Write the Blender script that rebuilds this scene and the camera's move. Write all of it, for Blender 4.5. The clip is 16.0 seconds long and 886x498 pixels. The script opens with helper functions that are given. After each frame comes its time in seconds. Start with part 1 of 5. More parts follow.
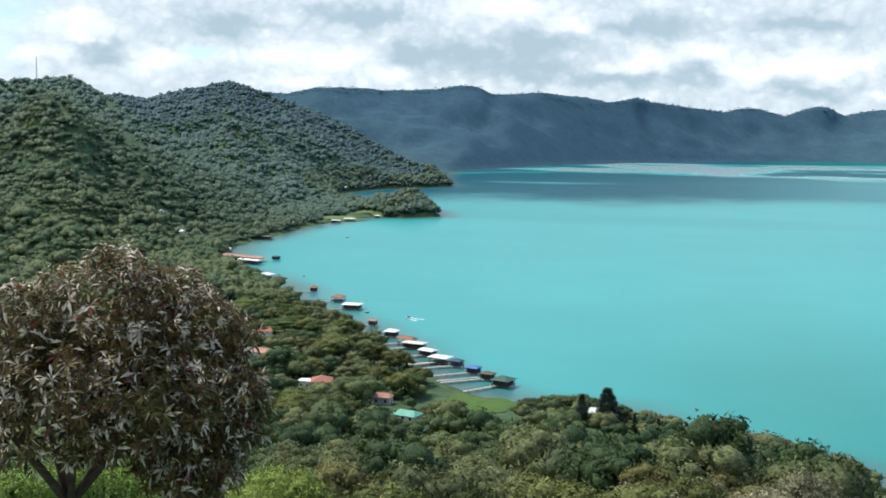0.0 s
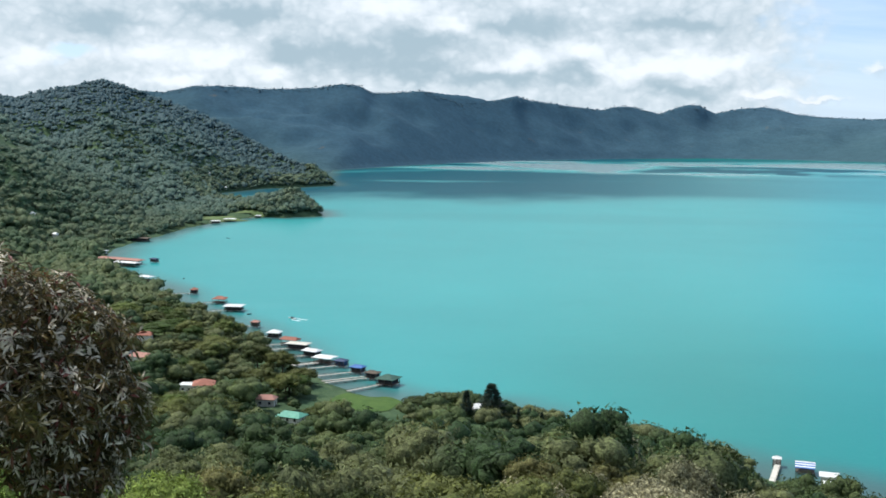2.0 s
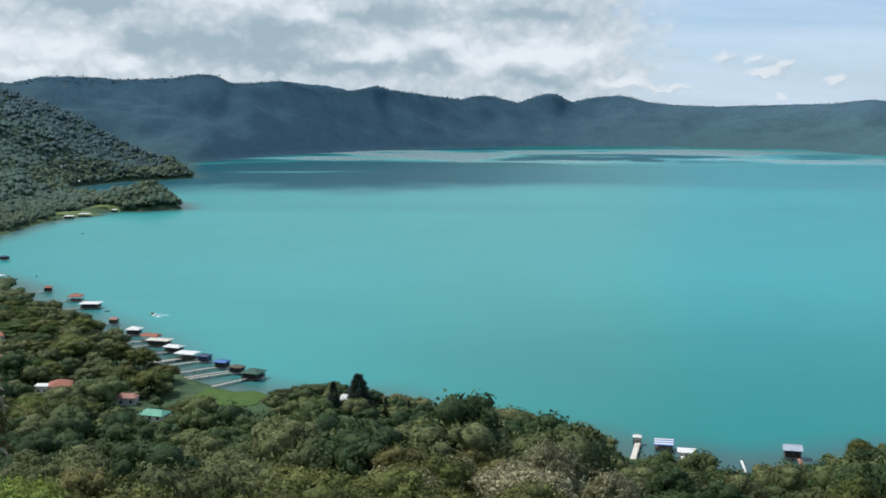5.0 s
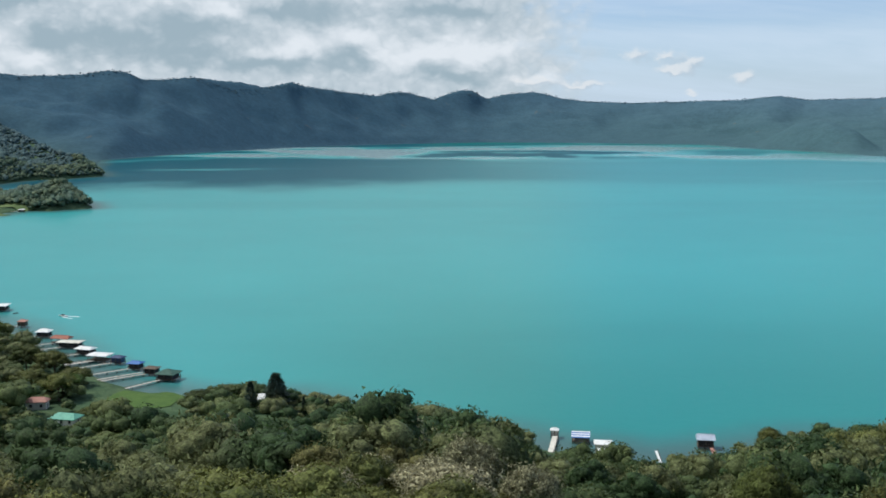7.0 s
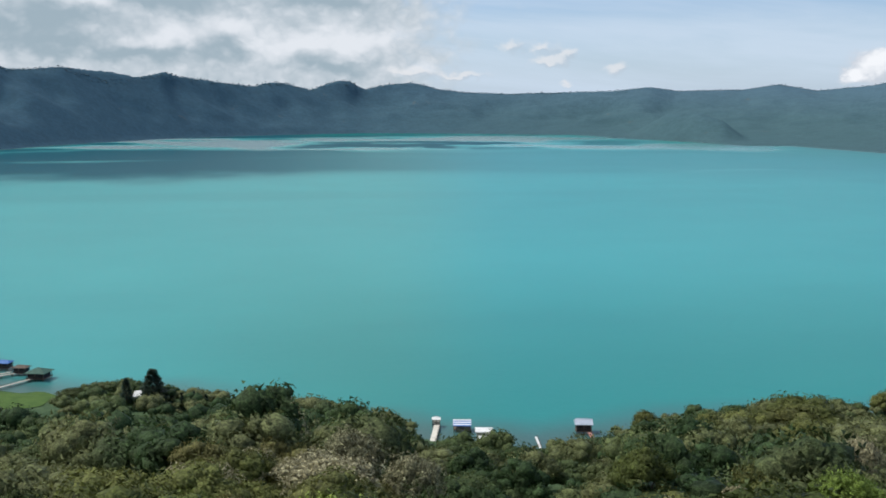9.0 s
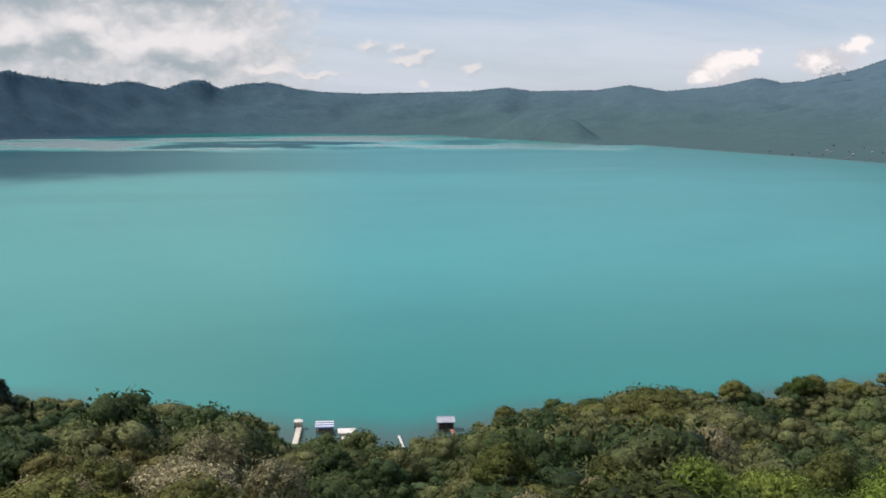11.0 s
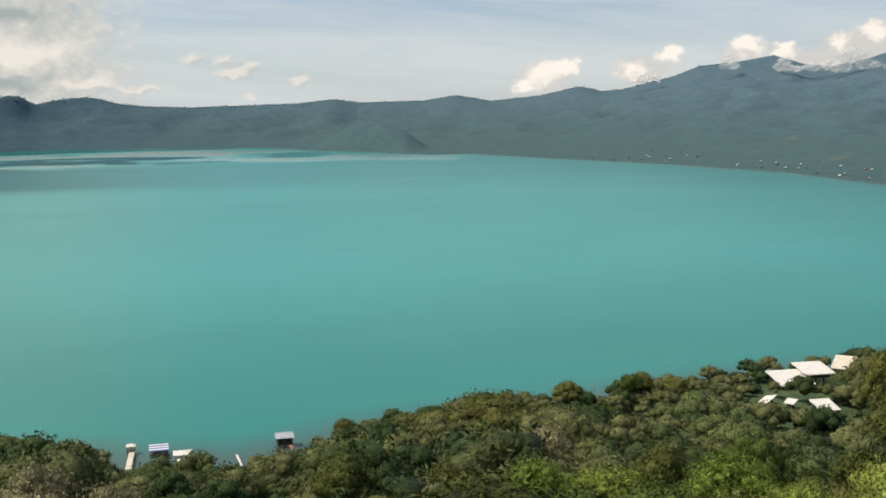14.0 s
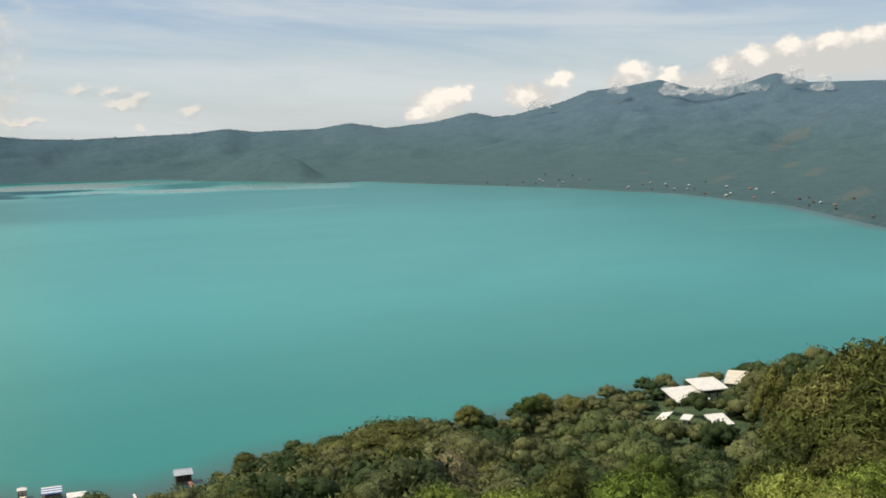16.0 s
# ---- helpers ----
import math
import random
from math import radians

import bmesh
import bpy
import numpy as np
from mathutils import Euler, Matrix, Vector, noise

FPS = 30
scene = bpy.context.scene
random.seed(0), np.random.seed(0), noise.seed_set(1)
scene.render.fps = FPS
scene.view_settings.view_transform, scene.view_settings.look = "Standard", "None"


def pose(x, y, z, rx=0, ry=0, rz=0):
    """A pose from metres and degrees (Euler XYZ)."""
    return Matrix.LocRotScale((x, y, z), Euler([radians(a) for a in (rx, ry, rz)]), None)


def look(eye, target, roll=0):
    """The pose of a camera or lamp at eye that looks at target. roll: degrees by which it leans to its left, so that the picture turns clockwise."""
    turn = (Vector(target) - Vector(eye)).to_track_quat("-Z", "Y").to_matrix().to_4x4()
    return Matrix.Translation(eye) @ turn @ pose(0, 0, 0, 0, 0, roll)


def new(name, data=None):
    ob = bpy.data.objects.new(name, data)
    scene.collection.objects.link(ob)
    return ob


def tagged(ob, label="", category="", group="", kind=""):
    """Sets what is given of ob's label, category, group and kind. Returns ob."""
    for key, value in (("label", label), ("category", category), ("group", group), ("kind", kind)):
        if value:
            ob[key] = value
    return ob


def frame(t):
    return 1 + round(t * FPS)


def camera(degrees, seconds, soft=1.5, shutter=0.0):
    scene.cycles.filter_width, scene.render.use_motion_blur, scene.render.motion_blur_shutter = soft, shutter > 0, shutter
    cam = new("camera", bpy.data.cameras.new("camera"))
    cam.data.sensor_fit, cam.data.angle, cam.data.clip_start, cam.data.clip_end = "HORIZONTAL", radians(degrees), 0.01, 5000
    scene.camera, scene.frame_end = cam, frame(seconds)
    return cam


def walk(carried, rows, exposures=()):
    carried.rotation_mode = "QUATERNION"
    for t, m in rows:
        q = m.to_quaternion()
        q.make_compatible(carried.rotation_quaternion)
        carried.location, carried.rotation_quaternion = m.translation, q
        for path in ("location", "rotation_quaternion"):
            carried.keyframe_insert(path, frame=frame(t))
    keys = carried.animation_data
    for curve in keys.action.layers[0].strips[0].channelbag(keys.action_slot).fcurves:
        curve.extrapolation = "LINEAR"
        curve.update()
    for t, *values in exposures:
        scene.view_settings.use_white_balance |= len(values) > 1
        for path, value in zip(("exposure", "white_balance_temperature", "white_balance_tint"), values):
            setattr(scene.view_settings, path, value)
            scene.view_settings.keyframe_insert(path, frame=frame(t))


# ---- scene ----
EYE = 125.0
ROWS = [
    # seconds, turn, pitch, roll
    (0.0, 17.21, -6.49, -0.62),
    (0.5, 15.89, -6.27, -0.81),
    (1.0, 14.42, -6.15, -0.84),
    (1.5, 12.92, -6.25, -0.66),
    (2.0, 11.23, -6.50, -0.47),
    (2.5, 9.74, -6.83, -0.39),
    (3.0, 8.38, -7.08, -0.47),
    (3.5, 7.28, -7.14, -0.43),
    (4.0, 6.30, -7.07, -0.33),
    (6.5, 1.05, -7.03, 0.09),
    (7.0, 0.00, -7.15, 0.00),
    (7.5, -1.22, -7.27, -0.10),
    (8.0, -2.77, -7.42, -0.09),
    (8.5, -4.47, -7.54, -0.07),
    (11.0, -13.25, -7.60, -0.20),
    (11.5, -15.33, -7.53, -0.18),
    (12.0, -17.00, -7.44, 0.08),
    (12.5, -18.42, -7.36, 0.26),
    (13.0, -19.43, -7.37, 0.48),
    (13.5, -20.52, -7.34, 0.59),
    (14.0, -21.86, -7.07, 0.67),
    (14.5, -23.24, -6.74, 1.09),
    (15.0, -24.57, -6.48, 1.41),
    (15.5, -25.81, -6.15, 1.54),
    (16.0, -27.18, -5.81, 1.58),
]
cam = camera(42.8, 16.0, 1.7)
walk(cam, [(t, pose(0, 0, EYE, 90 + pitch, roll, turn)) for t, turn, pitch, roll in ROWS],
     [(0, 0.43, 6150, 8), (4, 0.09, 6150, 8), (8, -0.04, 6150, 8), (11, -0.04, 6850, 17), (13, -0.04, 7450, 13), (16, -0.02, 7550, 11)])

# ---- light ----
SUN_AZ, SUN_EL = -70.0, 56.0
sun = new("sun", bpy.data.lights.new("sun", "SUN"))
sun.data.energy, sun.data.angle, sun.data.color = 3.4, radians(0.6), (1.0, 0.95, 0.87)
sx, sy = math.sin(radians(SUN_AZ)) * math.cos(radians(SUN_EL)), math.cos(radians(SUN_AZ)) * math.cos(radians(SUN_EL))
sun.matrix_world = look((300 * sx, 300 * sy, 125 + 300 * math.sin(radians(SUN_EL))), (0, 0, 125))


class Nodes:
    """Short hand for building a node tree."""

    def __init__(self, tree):
        self.tree = tree
        tree.nodes.clear()

    def put(self, kind, **settings):
        node = self.tree.nodes.new(kind)
        for key, value in settings.items():
            if key in ("type", "noise_dimensions", "operation", "blend_type", "data_type", "feature", "sky_type", "wave_type", "interpolation_type"):
                setattr(node, key, value)
            else:
                self.set(node, key.replace("_", " "), value)
        return node

    def set(self, node, key, value):
        socket = node.inputs[int(key[1:])] if key[0] == "i" and key[1:].isdigit() else node.inputs[key]
        if isinstance(value, bpy.types.NodeSocket):
            self.tree.links.new(value, socket)
        else:
            socket.default_value = value

    def math(self, operation, a, b=0.0, c=0.0):
        node = self.put("ShaderNodeMath", operation=operation, i0=a, i1=b)
        if operation in ("SMOOTH_MIN", "MULTIPLY_ADD", "SMOOTH_MAX"):
            self.set(node, "i2", c)
        return node.outputs[0]

    def ramp(self, value, low, high, a=0.0, b=1.0):
        node = self.put("ShaderNodeMapRange", interpolation_type="SMOOTHSTEP", i0=value, i1=low, i2=high, i3=a, i4=b)
        return node.outputs[0]

    def mix(self, factor, a, b, blend="MIX"):
        node = self.tree.nodes.new("ShaderNodeMix")
        node.data_type, node.blend_type = "RGBA", blend
        for key, value in ((0, factor), (6, a), (7, b)):
            if isinstance(value, bpy.types.NodeSocket):
                self.tree.links.new(value, node.inputs[key])
            else:
                node.inputs[key].default_value = (*value, 1) if isinstance(value, tuple) and len(value) == 3 else value
        return node.outputs[2]

    def noise(self, vector, scale, detail=3.0, roughness=0.55, distortion=0.0):
        node = self.put("ShaderNodeTexNoise", Vector=vector, Scale=scale, Detail=detail, Roughness=roughness, Distortion=distortion)
        return node.outputs[0]


# clouds in the sky: bearing, elevation, half width and half height, in degrees
BRIGHT_HEAPS = [(-35.0, 4.4, 1.5, 0.7), (-37.0, 3.0, 1.2, 0.4), (-31.5, 2.9, 1.6, 0.4), (-25.8, 3.2, 1.6, 0.5), (-22.6, 2.9, 1.5, 0.6), (-19.8, 2.2, 1.0, 0.4), (-24.8, 1.9, 1.6, 0.35), (-14.2, 5.6, 2.6, 0.6),
                (-10.8, 4.7, 1.0, 0.4), (-7.3, 2.8, 1.3, 0.5), (-4.3, 3.6, 1.3, 0.5), (-2.2, 2.6, 1.5, 0.5), (1.4, 2.6, 1.0, 0.5), (3.2, 2.9, 1.1, 0.5), (-0.2, 2.9, 1.0, 0.4), (4.6, 1.4, 1.2, 0.22)]
GREY_BELLIES = [(-34.0, 3.2, 1.2, 0.6), (-21.2, 5.2, 2.6, 0.5), (-16.0, 3.3, 1.9, 0.8), (-12.2, 3.8, 1.9, 0.7), (-12.6, 2.6, 2.0, 0.5), (-7.2, 4.6, 2.3, 0.5), (-4.6, 2.4, 1.2, 0.6), (-8.6, 2.0, 2.2, 0.3),
                (0.6, 1.6, 1.8, 0.3), (0.4, 4.7, 2.4, 0.5), (-18.6, 3.1, 1.0, 0.7), (-28.0, 4.6, 2.0, 0.5)]
LOOSE_PUFFS = [(4.6, 1.35, 1.3, 0.25), (7.1, 1.1, 1.4, 0.2), (9.6, 2.5, 0.55, 0.4), (11.1, 2.5, 0.6, 0.3), (12.2, 2.2, 0.5, 0.3), (11.4, 1.8, 0.9, 0.25), (14.7, 1.45, 0.6, 0.3), (12.3, 0.7, 0.4, 0.15)]
BANK_BODY = [(26.9, 1.4, 1.5, 0.8), (31.9, 1.7, 1.4, 0.7), (36.4, 2.3, 1.1, 0.7), (41.4, 2.5, 1.3, 0.8), (43.6, 2.9, 1.5, 0.8), (45.8, 3.0, 1.7, 0.9), (48.6, 3.1, 2.0, 1.0), (39.6, 2.1, 1.3, 0.4)]
BANK_TOPS = [(27.0, 1.7, 1.0, 0.55), (28.1, 2.05, 0.6, 0.35), (26.0, 1.1, 0.5, 0.35), (31.3, 1.75, 0.7, 0.4), (33.2, 2.6, 0.6, 0.45), (36.7, 2.9, 0.75, 0.5), (38.6, 2.6, 0.6, 0.35), (41.0, 2.95, 0.5, 0.4), (42.5, 3.4, 0.5, 0.4),
             (44.2, 3.7, 0.7, 0.4), (46.0, 3.95, 0.7, 0.35), (47.6, 4.15, 0.6, 0.35), (49.2, 4.3, 0.8, 0.4), (51.0, 4.3, 0.9, 0.5)]


def build_sky():
    world = bpy.data.worlds.new("sky")
    scene.world = world
    world.use_nodes = True
    n = Nodes(world.node_tree)
    way = n.put("ShaderNodeTexCoord").outputs["Generated"]
    parts = n.put("ShaderNodeSeparateXYZ", Vector=way).outputs
    az = n.math("MULTIPLY", n.math("ARCTAN2", parts[0], parts[1]), 57.2958)
    el = n.math("MULTIPLY", n.math("ARCSINE", parts[2]), 57.2958)
    sky = n.put("ShaderNodeTexSky", sky_type="NISHITA")
    sky.sun_disc = False
    sky.sun_elevation, sky.sun_rotation = radians(SUN_EL), radians(SUN_AZ)
    sky.altitude, sky.air_density, sky.dust_density, sky.ozone_density = 800, 1.0, 1.4, 1.0
    clear = n.mix(1.0, sky.outputs[0], (0.085, 0.10, 0.125), "MULTIPLY")
    # everything in the clouds is laid out by bearing and elevation, both bent by billowing noise
    flat = n.put("ShaderNodeCombineXYZ", X=n.math("MULTIPLY", az, 0.75), Y=el, Z=1.7).outputs[0]
    curl = n.tree.nodes.new("ShaderNodeTexNoise")
    n.set(curl, "Vector", flat), n.set(curl, "Scale", 0.75), n.set(curl, "Detail", 3.5), n.set(curl, "Roughness", 0.5)
    bend = n.put("ShaderNodeSeparateXYZ", Vector=curl.outputs["Color"]).outputs
    wide = n.math("MULTIPLY_ADD", n.math("SUBTRACT", bend[0], 0.5), 3.0, az)
    high = n.math("MULTIPLY_ADD", n.math("SUBTRACT", bend[1], 0.5), 1.7, el)

    fray = n.tree.nodes.new("ShaderNodeTexNoise")
    n.set(fray, "Vector", flat), n.set(fray, "Scale", 1.9), n.set(fray, "Detail", 3.0), n.set(fray, "Roughness", 0.5)
    torn = n.put("ShaderNodeSeparateXYZ", Vector=fray.outputs["Color"]).outputs
    near_wide = n.math("MULTIPLY_ADD", n.math("SUBTRACT", torn[0], 0.5), 1.5, az)
    near_high = n.math("MULTIPLY_ADD", n.math("SUBTRACT", torn[1], 0.5), 0.9, el)

    def heap(rows, wide=wide, high=high, dx=0.0, dy=0.0):
        """Soft mounds: bearing, elevation, half width, half height. Where they meet they merge."""
        total = None
        for a, e, w, h in rows:
            u = n.math("MULTIPLY", n.math("SUBTRACT", wide, a + dx), 1 / w)
            v = n.math("MULTIPLY", n.math("SUBTRACT", high, e + dy), 1 / h)
            mound = n.math("EXPONENT", n.math("MULTIPLY", n.math("MULTIPLY_ADD", u, u, n.math("MULTIPLY", v, v)), -1.0))
            total = mound if total is None else n.math("ADD", total, mound)
        return total

    fine = n.noise(flat, 1.3, 4, 0.5, 0.2)
    rough = n.math("SUBTRACT", fine, 0.5)
    thin = n.noise(n.put("ShaderNodeCombineXYZ", X=n.math("MULTIPLY", az, 0.035), Y=n.math("MULTIPLY_ADD", az, 0.03, n.math("MULTIPLY", el, 0.32)), Z=2.0).outputs[0], 1.6, 6, 0.6, 0.5)
    veil = n.math("MULTIPLY", n.ramp(thin, 0.3, 0.7), 0.6)
    colour = n.mix(veil, clear, (0.68, 0.76, 0.85))
    colour = n.mix(n.ramp(el, 0.0, 7.0, 0.6, 0.1), colour, (0.64, 0.76, 0.89))
    # the broken deck over the far ridge, with its sunlit heaps and grey bellies
    gaps = heap([(-38.6, 4.8, 2.4, 1.3), (-29.2, 3.0, 1.3, 0.45), (-38.8, 2.6, 1.4, 0.8)])
    deck = n.math("SUBTRACT", n.ramp(wide, 11.0, 1.0), n.math("MULTIPLY", gaps, 0.85))
    deck = n.ramp(n.math("MULTIPLY_ADD", rough, 0.9, deck), 0.15, 0.85, 0.0, 0.96)
    white = heap(BRIGHT_HEAPS)
    grey = heap(GREY_BELLIES)
    billow = n.math("ABSOLUTE", n.math("SUBTRACT", n.noise(flat, 1.1, 1, 0.4, 0.2), 0.5))
    billow = n.math("MULTIPLY_ADD", n.math("ABSOLUTE", n.math("SUBTRACT", n.noise(flat, 2.6, 1, 0.4, 0.2), 0.5)), 0.6, billow)
    lit = n.math("MULTIPLY_ADD", n.math("SUBTRACT", white, grey), 0.6, n.math("MULTIPLY_ADD", rough, 0.5, 0.42))
    lit = n.math("MULTIPLY_ADD", billow, 0.8, lit)
    colour = n.mix(deck, colour, n.mix(n.ramp(lit, -0.05, 1.15), (0.36, 0.45, 0.50), (0.82, 0.84, 0.86)))
    # loose puffs beyond its edge, and the bank against the volcano
    own = dict(wide=near_wide, high=near_high)
    puff, below = heap(LOOSE_PUFFS, **own), heap(LOOSE_PUFFS, dx=0.3, dy=-0.2, **own)
    colour = n.mix(n.ramp(n.math("MULTIPLY_ADD", rough, 0.4, puff), 0.1, 1.1, 0.0, 0.7), colour, n.mix(n.ramp(n.math("SUBTRACT", puff, below), -0.3, 0.3), (0.50, 0.56, 0.62), (0.84, 0.83, 0.82)))
    body, shine = heap(BANK_BODY, **own), heap(BANK_TOPS, **own)
    bank = n.ramp(n.math("ADD", n.math("MULTIPLY", body, 0.8), shine), 0.12, 0.8, 0.0, 0.97)
    glow = n.ramp(n.math("MULTIPLY_ADD", billow, 1.2, n.math("SUBTRACT", shine, n.math("MULTIPLY", body, 0.3))), 0.0, 0.85)
    colour = n.mix(bank, colour, n.mix(glow, (0.62, 0.66, 0.71), (0.97, 0.97, 0.97)))
    out = n.put("ShaderNodeBackground", Color=colour, Strength=1.0)
    n.put("ShaderNodeOutputWorld", Surface=out.outputs[0])


build_sky()

# ---- materials ----
def material(name):
    m = bpy.data.materials.new(name)
    m.use_nodes = True
    n = Nodes(m.node_tree)
    return m, n


def finish(n, colour, roughness=0.8, normal=None, specular=0.3, metallic=0.0):
    shader = n.put("ShaderNodeBsdfPrincipled", Roughness=roughness, Metallic=metallic)
    n.set(shader, "Base Color", colour if isinstance(colour, bpy.types.NodeSocket) else (*colour, 1))
    n.set(shader, "Specular IOR Level", specular)
    if normal is not None:
        n.set(shader, "Normal", normal)
    n.put("ShaderNodeOutputMaterial", Surface=shader.outputs[0])
    return shader


def bump(n, height, strength=0.5, distance=0.1):
    return n.put("ShaderNodeBump", Strength=strength, Distance=distance, Height=height).outputs[0]


def place(n):
    return n.put("ShaderNodeNewGeometry").outputs["Position"]


def plain(name, colour, other, scale=2.0, roughness=0.7, specular=0.3, relief=0.02, metallic=0.0):
    """A painted or mineral surface, mottled at two scales."""
    m, n = material(name)
    p = n.put("ShaderNodeTexCoord").outputs["Object"]
    a, b = n.noise(p, scale, 5, 0.6), n.noise(p, scale * 9, 3, 0.6)
    mixed = n.mix(n.ramp(n.math("ADD", n.math("MULTIPLY", a, 0.7), n.math("MULTIPLY", b, 0.3)), 0.35, 0.65), colour, other)
    finish(n, mixed, roughness, bump(n, b, 0.4, relief), specular, metallic)
    return m


def foliage(name, dark, light, accent, per_object=False, vary=0.7, haze=0.0, grain=1.0):
    """Leaves: a tint for each tree, another for each leaf, and light passing through."""
    m, n = material(name)
    p = place(n)
    info = n.put("ShaderNodeNewGeometry").outputs["Random Per Island"]
    if per_object:
        tree = n.put("ShaderNodeObjectInfo").outputs["Random"]
    else:
        own = n.tree.nodes.new("ShaderNodeAttribute")
        own.attribute_name = "tint"
        tree = own.outputs["Fac"]
    wide = n.noise(p, 0.012, 3)
    base = n.mix(n.ramp(tree, 0.1, 0.9), dark, light)
    base = n.mix(n.math("MULTIPLY", n.ramp(n.math("ADD", n.math("MULTIPLY", tree, 0.35), wide), 0.62, 0.8), 0.75), base, accent)
    if haze:
        # distance haze, and the spur's cloud shade, put into the leaf colour
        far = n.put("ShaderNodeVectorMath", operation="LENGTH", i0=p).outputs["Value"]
        base = n.mix(n.ramp(far, 850, 1800, 0.0, haze), base, (0.090, 0.146, 0.122))
        base = n.mix(n.ramp(far, 1700, 2500, 0.0, haze), base, (0.062, 0.112, 0.132))
    sprays, twigs = n.noise(p, 3.2 * grain, 3, 0.65), n.noise(p, 0.9 * grain, 2, 0.5)
    bright = n.math("ADD", n.math("MULTIPLY", info, vary), 1 - vary / 2)
    bright = n.math("MULTIPLY", bright, n.math("MULTIPLY", n.ramp(sprays, 0.3, 0.7, *((0.5, 1.75) if grain == 1.0 else (0.85, 1.4))), n.ramp(twigs, 0.3, 0.7, 0.75, 1.25)))
    base = n.mix(1.0, base, n.put("ShaderNodeCombineColor", Red=bright, Green=bright, Blue=bright).outputs[0], "MULTIPLY")
    shader = n.put("ShaderNodeBsdfPrincipled", Roughness=0.6)
    n.set(shader, "Base Color", base)
    n.set(shader, "Specular IOR Level", 0.14)
    n.set(shader, "Normal", bump(n, n.math("ADD", sprays, twigs), 0.7, 0.35 / grain))
    clear = n.put("ShaderNodeBsdfTranslucent", Color=base)
    both = n.tree.nodes.new("ShaderNodeMixShader")
    both.inputs[0].default_value = 0.25
    n.tree.links.new(shader.outputs[0], both.inputs[1])
    n.tree.links.new(clear.outputs[0], both.inputs[2])
    n.put("ShaderNodeOutputMaterial", Surface=both.outputs[0])
    return m


def ground_material():
    """Forest floor near by, closed forest with painted haze on the far slopes, with bare and grassy patches."""
    m, n = material("forest_ground")
    p = place(n)
    far = n.put("ShaderNodeVectorMath", operation="LENGTH", i0=p).outputs["Value"]
    crowns = n.tree.nodes.new("ShaderNodeTexVoronoi")
    crowns.inputs["Scale"].default_value = 0.075
    n.tree.links.new(p, crowns.inputs["Vector"])
    fine, broad, gully = n.noise(p, 0.09, 6, 0.65), n.noise(p, 0.006, 5, 0.6), n.noise(p, 0.02, 4)
    green = n.mix(n.ramp(fine, 0.3, 0.7), (0.05, 0.09, 0.05), (0.095, 0.14, 0.07))
    green = n.mix(n.ramp(broad, 0.52, 0.72), green, (0.11, 0.14, 0.055))
    # blue haze of the far slopes is put into their colour
    hazy_far = n.mix(n.ramp(gully, 0.35, 0.68), (0.042, 0.088, 0.124), (0.047, 0.094, 0.130))
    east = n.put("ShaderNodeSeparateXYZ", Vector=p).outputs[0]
    hazy_east = n.mix(n.ramp(gully, 0.35, 0.68), (0.078, 0.138, 0.184), (0.084, 0.146, 0.192))
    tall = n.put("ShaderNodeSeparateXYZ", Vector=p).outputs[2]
    hazy_east = n.mix(n.ramp(tall, 10, 210, 0.8, 0.0), hazy_east, (0.058, 0.114, 0.118))
    hazy_far = n.mix(n.ramp(east, -500, 1500), hazy_far, hazy_east)
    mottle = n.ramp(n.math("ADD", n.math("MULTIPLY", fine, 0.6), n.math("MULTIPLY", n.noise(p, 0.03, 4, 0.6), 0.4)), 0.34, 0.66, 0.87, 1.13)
    hazy_far = n.mix(1.0, hazy_far, n.put("ShaderNodeCombineColor", Red=mottle, Green=mottle, Blue=mottle).outputs[0], "MULTIPLY")
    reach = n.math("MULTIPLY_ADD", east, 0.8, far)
    colour = n.mix(n.ramp(reach, 1500, 2400), green, hazy_far)
    bare = n.math("MULTIPLY", n.ramp(n.noise(p, 0.011, 4, 0.6, 0.4), 0.67, 0.74), n.ramp(far, 600, 1200))
    colour = n.mix(n.math("MULTIPLY", bare, 0.35), colour, (0.16, 0.12, 0.075))
    scar = n.tree.nodes.new("ShaderNodeAttribute")
    scar.attribute_name = "bare"
    worn = n.ramp(n.math("MULTIPLY_ADD", n.math("SUBTRACT", n.noise(p, 0.02, 5, 0.65, 0.5), 0.5), 1.6, scar.outputs["Fac"]), 0.35, 0.85)
    colour = n.mix(n.math("MULTIPLY", worn, 0.32), colour, n.mix(n.ramp(fine, 0.4, 0.6), (0.14, 0.15, 0.13), (0.185, 0.16, 0.135)))
    height = n.math("ADD", n.math("MULTIPLY", crowns.outputs["Distance"], -0.6), fine)
    finish(n, colour, 0.95, bump(n, height, n.ramp(far, 1500, 3000, 0.7, 0.05), 7.0), 0.05)
    return m


